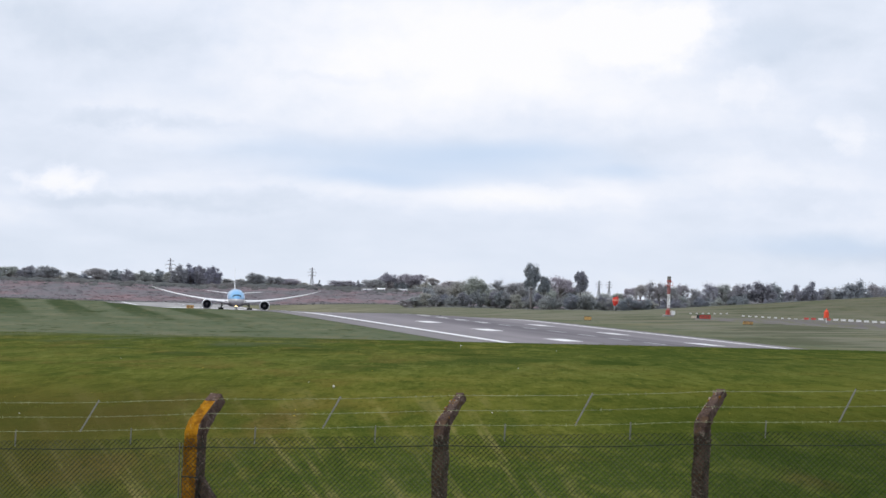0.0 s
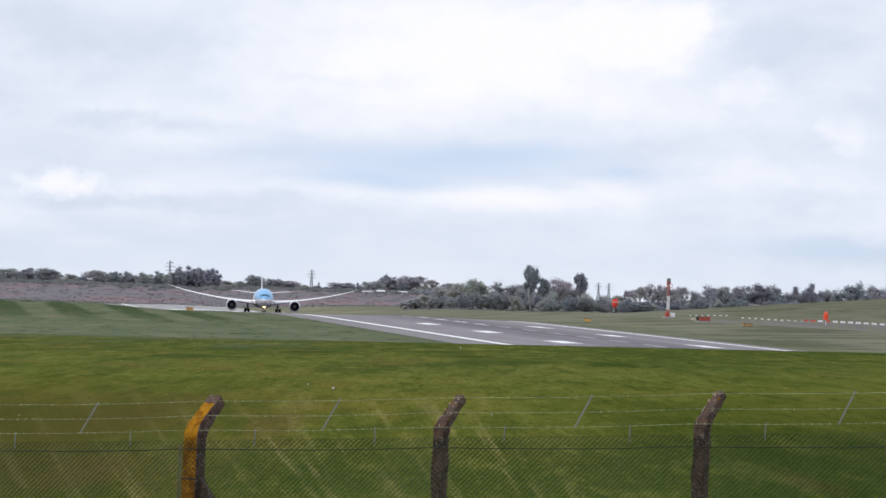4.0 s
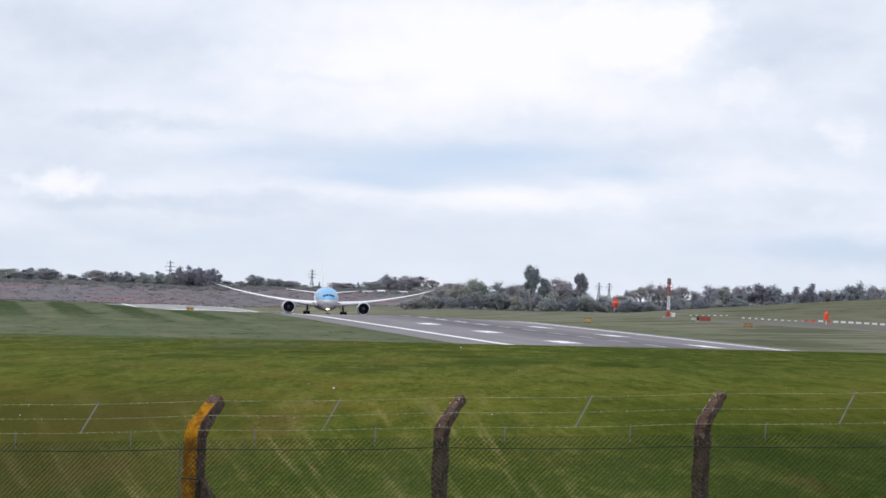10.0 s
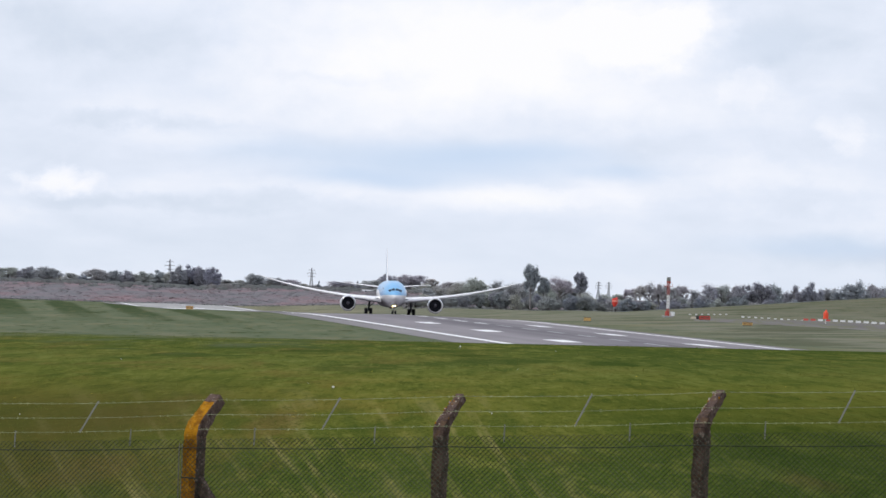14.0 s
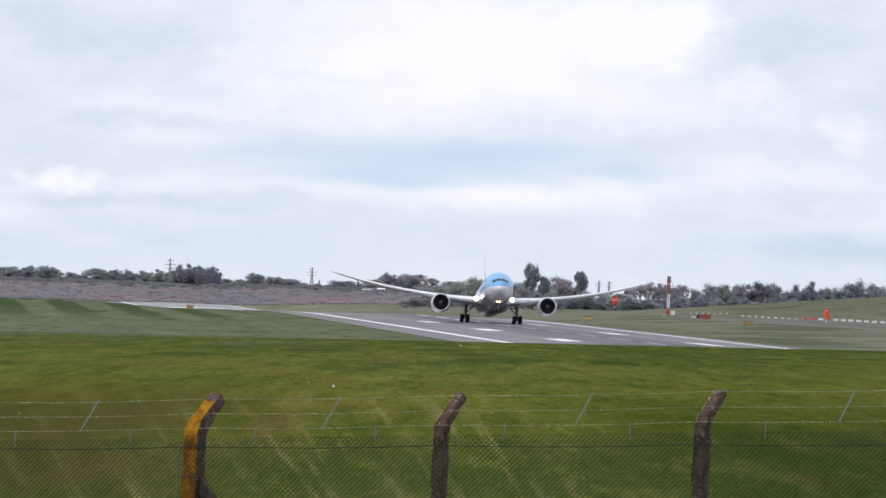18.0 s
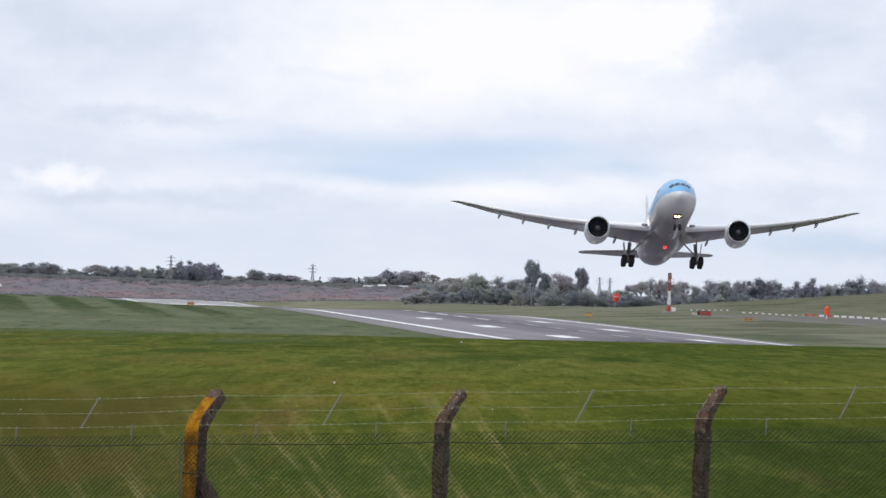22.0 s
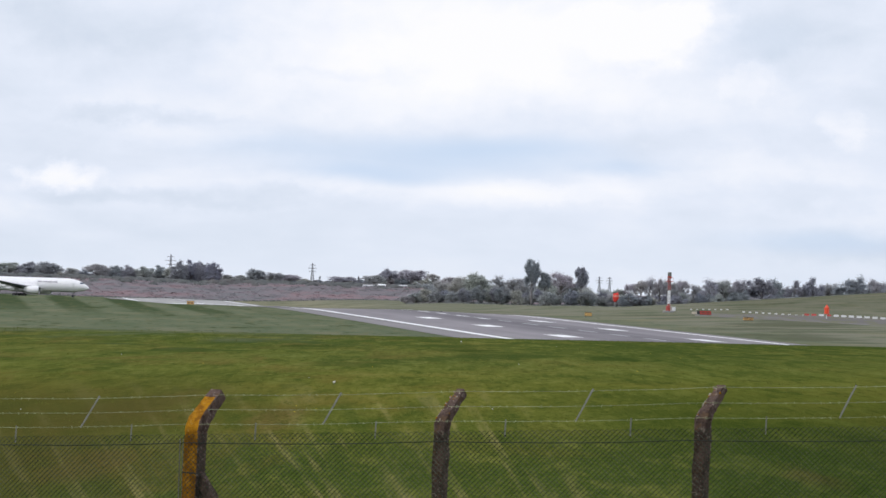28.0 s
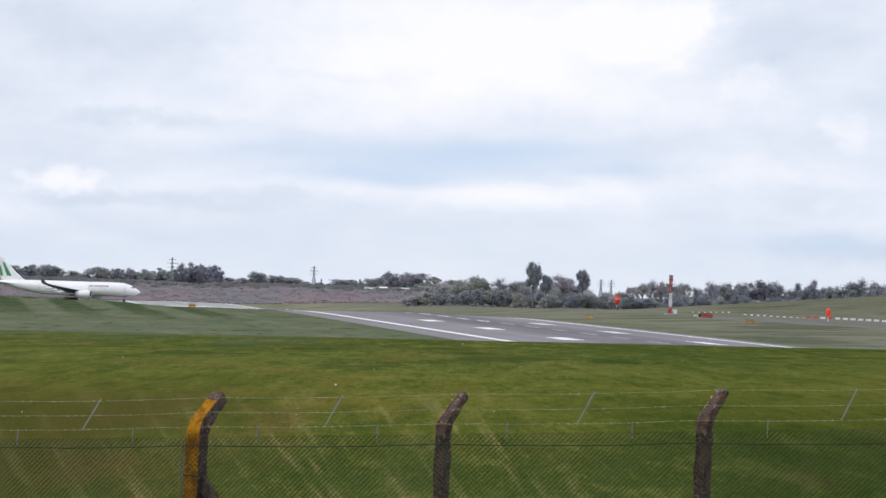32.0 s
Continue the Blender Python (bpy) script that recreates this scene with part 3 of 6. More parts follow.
M_RENDERED = material("pale_house_render", (0.52, 0.52, 0.53), 0.9, vary=0.1, scale=0.6)
M_DANDELION = material("dandelion_yellow", (0.55, 0.42, 0.03), 0.8, vary=0.2, scale=8)
def livery_material():
    """Light blue over pale grey, parted by a line that rises towards the tail."""
    m = bpy.data.materials.new("blue_over_grey_livery")
    m.use_nodes = True
    n = Nodes(m.node_tree)
    pos = n.add("ShaderNodeTexCoord").outputs["Object"]
    sep = n.add("ShaderNodeSeparateXYZ", {0: pos})
    y, z = sep.outputs[1], sep.outputs[2]
    line = n.math("ADD", n.smooth(y, 27.5, 18.0, 4.45, 4.25), n.math("ADD", n.smooth(y, 16.0, 2.0, 0.0, 1.3), n.smooth(y, -4.0, -16.0, 0.0, -1.9)))
    mask = n.smooth(n.math("SUBTRACT", z, line), -0.03, 0.03)
    dirt = n.noise(n.scaled(pos, (0.9, 0.25, 0.9)), 1.0, 4.0, 0.6)
    white = n.mix(n.smooth(dirt, 0.35, 0.7), (0.80, 0.80, 0.83, 1), (0.74, 0.735, 0.76, 1))
    # grey belly paint, deepened with painted underside shade downwards and aft
    grey = n.mix(n.smooth(dirt, 0.35, 0.7), (0.190, 0.178, 0.202, 1), (0.150, 0.140, 0.160, 1))
    low = n.mix(n.math("MULTIPLY", n.smooth(z, 4.3, 2.9), n.smooth(y, 26.5, 18.0)), white, grey)
    blue = n.mix(n.smooth(dirt, 0.35, 0.7), (0.205, 0.50, 0.82, 1), (0.19, 0.46, 0.77, 1))
    deep = n.math("MULTIPLY", n.smooth(n.math("SUBTRACT", z, line), 0.95, 0.90), n.smooth(y, 25.5, 21.0))
    blue = n.mix(deep, blue, (0.10, 0.32, 0.66, 1))
    b = n.add("ShaderNodeBsdfPrincipled", {"Base Color": n.mix(mask, low, blue), "Roughness": 0.3, "Coat Weight": 0.25})
    n.add("ShaderNodeOutputMaterial", {0: b.outputs[0]})
    return m


M_LIVERY = livery_material()
M_SLATE = material("dark_wing_underside", (0.13, 0.135, 0.17), 0.5, vary=0.1)
M_LONG = leaf_material("long_dark_grass", (0.095, 0.116, 0.030), (0.160, 0.168, 0.044), 0.4)
M_BLADE = leaf_material("grass_blades", (0.115, 0.135, 0.026), (0.205, 0.205, 0.050), 0.5)
# undergrowth paled with the same painted haze as the trees
M_HEDGE = scrub_material("hazed_undergrowth", (0.182, 0.194, 0.196), (0.222, 0.230, 0.224), (0.222, 0.212, 0.212))

# ---- building helpers ----
def smoothstep(v, lo, hi):
    k = np.clip((np.asarray(v, float) - lo) / (hi - lo), 0, 1)
    return k * k * (3 - 2 * k)


def mesh_object(name, verts, faces, mats, parent=None, label="", smooth=False, index=None):
    me = bpy.data.meshes.new(name)
    me.from_pydata([tuple(v) for v in verts], [], faces)
    for m in mats if isinstance(mats, (list, tuple)) else [mats]:
        me.materials.append(m)
    if index is not None:
        me.polygons.foreach_set("material_index", index)
    if smooth:
        me.polygons.foreach_set("use_smooth", [True] * len(me.polygons))
    me.update()
    ob = new(name, me)
    if parent:
        ob.parent = parent
    return tagged(ob, label)


def part(name, bm, mat, parent, label="", smooth=False):
    me = bpy.data.meshes.new(name)
    bm.normal_update()
    bm.to_mesh(me)
    bm.free()
    for m in mat if isinstance(mat, (list, tuple)) else [mat]:
        me.materials.append(m)
    if smooth:
        me.polygons.foreach_set("use_smooth", [True] * len(me.polygons))
    ob = new(name, me)
    if parent:
        ob.parent = parent
    return tagged(ob, label)


def empty(name, m, label, category, group="", kind=""):
    ob = new(name)
    ob.matrix_basis = m
    return tagged(ob, label, category, group, kind)


def add_box(bm, size, centre, turn=None, bevel=0.0):
    m = Matrix.Translation(centre) @ (turn or Matrix()) @ Matrix.Diagonal((*size, 1))
    r = bmesh.ops.create_cube(bm, size=1.0, matrix=m)
    if bevel:
        es = list({e for v in r["verts"] for e in v.link_edges})
        bmesh.ops.bevel(bm, geom=es, offset=bevel, segments=1, affect="EDGES")
    return bm


def box(size, centre, turn=None, bevel=0.0):
    return add_box(bmesh.new(), size, centre, turn, bevel)


def add_tube(bm, a, b, r1, r2=None, seg=8):
    a, b = Vector(a), Vector(b)
    d = b - a
    m = Matrix.Translation((a + b) / 2) @ d.to_track_quat("Z", "Y").to_matrix().to_4x4()
    bmesh.ops.create_cone(bm, cap_ends=True, segments=seg, radius1=r1, radius2=r1 if r2 is None else r2, depth=d.length, matrix=m)
    return bm


def tube(a, b, r1, r2=None, seg=8):
    return add_tube(bmesh.new(), a, b, r1, r2, seg)


def lathe(profile, seg=32, capped=True):
    """A surface of revolution round the local y axis: profile of (y, radius)."""
    bm = bmesh.new()
    rings = []
    for y, r in profile:
        rings.append([bm.verts.new((r * math.cos(2 * math.pi * k / seg), y, r * math.sin(2 * math.pi * k / seg))) for k in range(seg)])
    for a, b in zip(rings, rings[1:]):
        for k in range(seg):
            bm.faces.new((a[k], a[(k + 1) % seg], b[(k + 1) % seg], b[k]))
    if capped:
        for ring, flip in ((rings[0], False), (rings[-1], True)):
            bm.faces.new(ring if flip else ring[::-1])
    bmesh.ops.recalc_face_normals(bm, faces=bm.faces)
    return bm


# ---- the lie of the land ----
def centre_x(y):
    """The runway's centre line."""
    return 102.4 - 0.0716 * np.asarray(y, float)


DROP_Y = [-400, 60, 300, 650, 720, 880, 1000, 1240, 1420, 1500, 1560, 1611, 1680, 1747, 1850, 1940, 2118, 2282, 2432, 2720, 3060, 6000]
DROP_H = [3.9, 3.95, 3.98, 4.16, 4.95, 6.6, 6.34, 5.52, 4.93, 4.70, 4.72, 4.92, 5.5, 6.15, 6.5, 6.55, 6.4, 7.6, 8.4, 8.05, 7.3, 7.3]


def profile_drop(y):
    y = np.asarray(y, float)
    return sum(np.interp(y + k, DROP_Y, DROP_H) for k in (-30, -15, 0, 15, 30)) / 5


def land(x, y):
    """Height of the ground."""
    x, y = np.asarray(x, float), np.asarray(y, float)
    d = x - centre_x(y)
    z = EYE[2] - profile_drop(y)
    # the runway's crown, falling evenly to both edges
    z = z + np.interp(np.abs(d), [0, 24, 36], [0.30, -0.13, 0.0]) * smoothstep(y, 720, 780) * smoothstep(y, 3110, 3060)
    near = smoothstep(y, 900, 640)
    z = z + near * np.clip(x, -250, 250) * np.interp(y, [0, 80, 200, 650], [0.054, 0.054, 0.022, 0.009])
    # the airfield lifts away from the runway on both sides
    z = z + smoothstep(d, 26, 95) * np.interp(y, [850, 1000, 1670, 2150, 2700, 3200], [0.8, 1.4, 1.9, 3.4, 3.8, 2.0]) * (1 - near)
    crest = smoothstep(y, 1250, 1500) * smoothstep(y, 2100, 1650)
    z = z + crest * (0.06 * smoothstep(d, -26, -40) + 0.74 * smoothstep(d, -50, -66))
    # grassy hill on one side, scrub bank far behind
    z = z + 0.088 * np.clip(x - 57 + 4 * np.sin(y * 0.004), 0, 110) * smoothstep(y, 1750, 2200) * smoothstep(y, 2750, 2300)
    z = z + (6.2 + 1.6 * smoothstep(x, -120, -190)) * smoothstep(y, 3120, 4000)
    z = z + 0.25 * smoothstep(d, -26, -45) * smoothstep(y, 2500, 2750) * smoothstep(y, 3150, 2950)
    return z


def add_land():
    ds = np.concatenate([-np.array([6000, 4000, 2500, 1500, 900, 600, 400, 300]), np.arange(-240, 200, 4), [220, 260, 320, 400, 600, 900, 1500, 2500, 4000, 6000]])
    ys = np.concatenate([[-4000, -2000, -1000, -500, -250, -120, -60, 0], np.arange(20, 1000, 10), np.arange(1000, 3600, 15), np.arange(3620, 4100, 40), [4200, 4300, 4450, 4600, 4800, 4990, 6000]])
    dd, yy = np.meshgrid(ds, ys)
    xx = dd + centre_x(yy)
    zz = land(xx, yy)
    v = np.stack([xx.ravel(), yy.ravel(), zz.ravel()], 1)
    w = len(ds)
    faces = [(j * w + i, j * w + i + 1, (j + 1) * w + i + 1, (j + 1) * w + i) for j in range(len(ys) - 1) for i in range(w - 1)]
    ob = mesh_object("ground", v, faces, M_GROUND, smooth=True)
    tagged(ob, "green pasture and mown airfield grass with a brown scrub bank", "ground", kind="structure")
    return ob


ground = add_land()


def strip(name, d0, d1, y0, y1, mat, lift, parent=None, step=12.0):
    """A band laid on the ground along the runway, from d0 to d1 across and y0 to y1 along."""
    n = max(1, int(round((y1 - y0) / step)))
    m = max(1, int(math.ceil((d1 - d0) / 6.0)))
    v, f = [], []
    for j in range(n + 1):
        y = y0 + (y1 - y0) * j / n
        for i in range(m + 1):
            d = d0 + (d1 - d0) * i / m
            x = float(centre_x(y)) + d
            v.append((x, y, float(land(x, y)) + lift))
    for j in range(n):
        for i in range(m):
            a = j * (m + 1) + i
            f.append((a, a + 1, a + m + 2, a + m + 1))
    return mesh_object(name, v, f, mat, parent)


def add_runway():
    run = strip("runway", -23.0, 23.0, 760, 3060, M_RUNWAY, 0.05)
    tagged(run, "grey asphalt runway with white painted markings", "runway", kind="structure")
    for s in (-1, 1):
        a, b = (23.0, 26.0) if s > 0 else (-30.0, -23.0)
        strip("shoulder", a, b, 760, 3060, M_SHOULDER, 0.045, run)
        a, b = (21.2, 22.7) if s > 0 else (-22.7, -21.2)
        strip("edge_line", a, b, 760, 3060, M_LINE, 0.07, run)
    far = strip("concrete_end", -24.0, 25.0, 2640, 3075, M_CONCRETE, 0.09, run)
    tagged(far, "pale concrete runway end")
    for a, b in ((-22.4, -21.0), (21.0, 22.4)):
        strip("edge_line", a, b, 2690, 3060, M_LINE, 0.12, run)
    strip("threshold_line", -24.0, 24.0, 2650, 2690, M_LINE, 0.12, run)
    for y in (892, 1034, 1176, 1317):
        for s in (-1, 1):
            c = 10.4 * s
            strip("touchdown_mark", c - 1.5, c + 1.5, y - 17, y + 17, M_LINE, 0.07, run)
    for k in range(42):
        y = 828 + 53.2 * k
        strip("centre_dash", -0.45, 0.45, y, y + 30, M_LINE if y > 1290 else M_LINE_WORN, 0.07, run)
    return run


add_runway()


# ---- aircraft ----
def section_table(rows):
    a = np.array(rows, float)
    return lambda s: [float(np.interp(s, a[:, 0], a[:, k])) for k in (1, 2, 3)]


def fuselage_point(table, s, ang, nose, axis_z, out=0.0):
    """A point of the skin, s metres behind the nose, at ang degrees from the top."""
    w, h, dz = table(s)
    a = radians(ang)
    return ((w + out) * math.sin(a), nose - s, axis_z + dz + (h + out) * math.cos(a))


def add_fuselage(parent, table, length, nose, axis_z, mats, pick):
    seg = 96
    ss = np.unique(np.concatenate([[0.02, 0.05], np.arange(0.1, 4, 0.12), np.arange(4.0, 10, 0.3), np.arange(10, length, 1.2), [length]]))
    v = [fuselage_point(table, s, 360 * k / seg, nose, axis_z) for s in ss for k in range(seg)]
    f, idx = [], []
    for j in range(len(ss) - 1):
        for k in range(seg):
            f.append((j * seg + k, j * seg + (k + 1) % seg, (j + 1) * seg + (k + 1) % seg, (j + 1) * seg + k))
            ang = 360 * (k + 0.5) / seg
            idx.append(pick((ss[j] + ss[j + 1]) / 2, min(ang, 360 - ang)))
    f.append(tuple(range(seg))[::-1])
    idx.append(pick(0, 90))
    n = (len(ss) - 1) * seg
    f.append(tuple(range(n, n + seg)))
    idx.append(0)
    ob = mesh_object("fuselage", v, f, mats, parent, smooth=True, index=idx)
    return ob


def skin_patch(name, table, nose, axis_z, s0, s1, a0, a1, mat, parent, out=0.02, slant=0.0, nu=4, nv=5):
    v, f = [], []
    for j in range(nv + 1):
        for i in range(nu + 1):
            a = a0 + (a1 - a0) * i / nu
            s = s0 + (s1 - s0) * j / nv + slant * i / nu
            v.append(fuselage_point(table, s, a, nose, axis_z, out))
    for j in range(nv):
        for i in range(nu):
            k = j * (nu + 1) + i
            f.append((k, k + 1, k + nu + 2, k + nu + 1))
    return mesh_object(name, v, f, mat, parent, smooth=True)


AIRFOIL = [(0, 0), (0.02, 0.3), (0.08, 0.48), (0.2, 0.58), (0.4, 0.55), (0.65, 0.36), (0.9, 0.11), (1, 0.01),
           (0.9, -0.06), (0.65, -0.24), (0.4, -0.40), (0.2, -0.42), (0.08, -0.34), (0.02, -0.2)]


def wing_mesh(name, stations, side, mats, parent, label="", upright=False, pick=None):
    """A lofted wing: stations of (span, y of the leading edge, chord, height, thickness)."""
    a = np.array(stations, float)
    v, f, idx = [], [], []
    n = len(AIRFOIL)
    for x, y, c, z, th in a:
        for p, q in AIRFOIL:
            if upright:
                v.append((q * th * c, y - p * c, z))
            else:
                v.append((side * x, y - p * c, z + q * th * c))
    for j in range(len(a) - 1):
        for k in range(n):
            q = (j * n + k, j * n + (k + 1) % n, (j + 1) * n + (k + 1) % n, (j + 1) * n + k)
            f.append(q)
            idx.append(pick(j, k) if pick else 0)
    f.append(tuple(range(n)))
    f.append(tuple(range((len(a) - 1) * n, len(a) * n)))
    idx += [0, 0]
    return mesh_object(name, v, f, mats, parent, label, smooth=True, index=idx)


def refine(stations, k=4):
    """More stations between those given, on a smooth line."""
    a = np.array(stations, float)
    t = np.arange(len(a))
    out = []
    for q in np.linspace(0, len(a) - 1, (len(a) - 1) * k + 1):
        out.append([float(np.interp(q, t, a[:, c])) for c in range(5)])
    b = np.array(out)
    for _ in range(2):
        b[1:-1, 3] = (b[:-2, 3] + 2 * b[1:-1, 3] + b[2:, 3]) / 4
    return b


def add_wheel(parent, name, x, y, z, r, w):
    prof = [(-w / 2, r * 0.55), (-w / 2, r * 0.86), (-w * 0.33, r * 0.98), (0, r), (w * 0.33, r * 0.98), (w / 2, r * 0.86), (w / 2, r * 0.55)]
    bm = lathe(prof, 20)
    bmesh.ops.rotate(bm, verts=bm.verts, cent=(0, 0, 0), matrix=Matrix.Rotation(radians(90), 3, "Z"))
    bmesh.ops.translate(bm, verts=bm.verts, vec=(x, y, z))
    t = part(name, bm, M_TYRE, parent, smooth=True)
    hub = lathe([(-w * 0.52, r * 0.3), (-w * 0.52, r * 0.5), (w * 0.52, r * 0.5), (w * 0.52, r * 0.3)], 14)
    bmesh.ops.rotate(hub, verts=hub.verts, cent=(0, 0, 0), matrix=Matrix.Rotation(radians(90), 3, "Z"))
    bmesh.ops.translate(hub, verts=hub.verts, vec=(x, y, z))
    return t, hub


def add_engine(plane, side, x, y, z, r, length, nacelle_mat, wing_z):
    k = r / 1.83
    eng = part("engine", lathe([(y - 0.9 * k, 1.42 * k), (y - 0.2 * k, 1.40 * k), (y, 1.50 * k), (y, 1.55 * k), (y - 0.28 * k, 1.70 * k), (y - 1.4 * k, 1.83 * k),
                                (y - length * 0.6, 1.74 * k), (y - length, 1.36 * k), (y - length, 1.26 * k), (y - length * 0.8, 1.25 * k)], 40, False), [nacelle_mat, M_METAL, M_LINER], plane, smooth=True)
    for p in eng.data.polygons:
        if p.center.y > y - 0.95 * k and p.center.xz.length < 1.44 * k:
            p.material_index = 2
        elif p.center.y > y - 0.34 * k:
            p.material_index = 1
    eng.location = (side * x, 0, z)
    part("fan", lathe([(y - 0.88 * k, 0.05), (y - 0.92 * k, 0.5 * k), (y - 0.95 * k, 1.41 * k), (y - 1.2 * k, 1.41 * k)], 36), M_DARK, eng)
    bl = bmesh.new()
    for b in range(18):
        turn = Matrix.Rotation(2 * math.pi * b / 18, 4, "Y")
        add_box(bl, (0.20 * k, 0.03, 0.95 * k), turn @ Vector((0, y - 0.80 * k, 0.92 * k)), turn @ Matrix.Rotation(0.7, 4, "Z"))
    part("fan_blades", bl, M_DARK, eng)
    part("spinner", lathe([(y - 0.30 * k, 0.03), (y - 0.42 * k, 0.16 * k), (y - 0.62 * k, 0.30 * k), (y - 0.85 * k, 0.42 * k)], 20), M_SPINNER, eng, "grey spinner cone", True)
    part("exhaust_cone", lathe([(y - length * 0.78, 0.9 * k), (y - length, 0.85 * k), (y - length * 1.2, 0.6 * k), (y - length * 1.38, 0.12 * k)], 24), M_METAL, eng, smooth=True)
    py = bmesh.new()
    hz = wing_z - z
    vs = [py.verts.new(c) for c in ((-0.22, y - 1.3, 1.7 * k), (0.22, y - 1.3, 1.7 * k), (0.24, y - 5.2, hz + 0.1), (-0.24, y - 5.2, hz + 0.1),
                                   (-0.24, y - 8.4, hz - 0.1), (0.24, y - 8.4, hz - 0.1), (0.22, y - 5.6, 0.9 * k), (-0.22, y - 5.6, 0.9 * k))]
    for q in ((0, 1, 2, 3), (3, 2, 5, 4), (4, 5, 6, 7), (7, 6, 1, 0), (0, 3, 4, 7), (1, 6, 5, 2)):
        py.faces.new([vs[i] for i in q])
    bmesh.ops.recalc_face_normals(py, faces=py.faces)
    part("pylon", py, nacelle_mat, eng)
    return eng


def add_main_gear(plane, side, x, top_z, r):
    bm = tube((side * x, 0.0, r), (side * (x - 0.25), 0.3, top_z), 0.22, 0.27, 10)
    add_tube(bm, (side * x, 0.0, r + 0.8), (side * (x - 2.0), 0.5, top_z + 0.1), 0.10, 0.10, 8)
    add_tube(bm, (side * x, 0.0, r + 0.9), (side * (x - 0.2), 2.2, top_z + 0.2), 0.08, 0.08, 8)
    g = part("main_gear", bm, M_GEAR, plane, "grey landing gear leg with braces")
    beam = tube((0, -0.95, 0), (0, 0.95, 0), 0.15, 0.15, 10)
    for dy in (-0.76, 0.76):
        add_tube(beam, (-0.6, dy, 0), (0.6, dy, 0), 0.1, 0.1, 8)
    bogie = part("bogie", beam, M_GEAR, plane, "four-wheel bogie with black tyres")
    bogie.location = (side * x, 0.0, r)
    for dy in (-0.76, 0.76):
        for dx in (-0.54, 0.54):
            _, hub = add_wheel(bogie, "wheel", dx, dy, 0, r, 0.68)
            part("hub", hub, M_GEAR, bogie)
    door = box((0.06, 1.9, 1.5), (side * (x + 0.55), 0.3, top_z - 0.75), Matrix.Rotation(radians(side * 8), 4, "Y"), 0.02)
    part("gear_door", door, M_GREY, g, "pale gear door")
    return g, bogie


def add_nose_gear(plane, y, top_z, r, lamps):
    bm = tube((0, y, r), (0, y - 0.2, top_z), 0.11, 0.14, 10)
    add_tube(bm, (0, y + 0.05, r + 0.9), (0, y + 1.5, top_z + 0.1), 0.06, 0.06, 8)
    add_tube(bm, (-0.45, y, r), (0.45, y, r), 0.07, 0.07, 8)
    g = part("nose_gear", bm, M_GEAR, plane, "grey nose gear leg")
    for s in (-1, 1):
        _, hub = add_wheel(g, "wheel", s * 0.36, y, r, r, 0.36)
        part("hub", hub, M_GEAR, g)
        part("gear_door", box((0.05, 1.6, 0.8), (s * 0.62, y - 0.2, top_z - 0.3), None, 0.02), M_GREY, g)
        if lamps:
            lamp = lathe([(y + 0.16, 0.04), (y + 0.16, 0.18), (y + 0.10, 0.20), (y - 0.02, 0.14)], 16)
            bmesh.ops.translate(lamp, verts=lamp.verts, vec=(s * 0.20, 0, r + 1.55))
            part("taxi_light", lamp, M_LAMP, g, "glowing yellow taxi light")
    return g


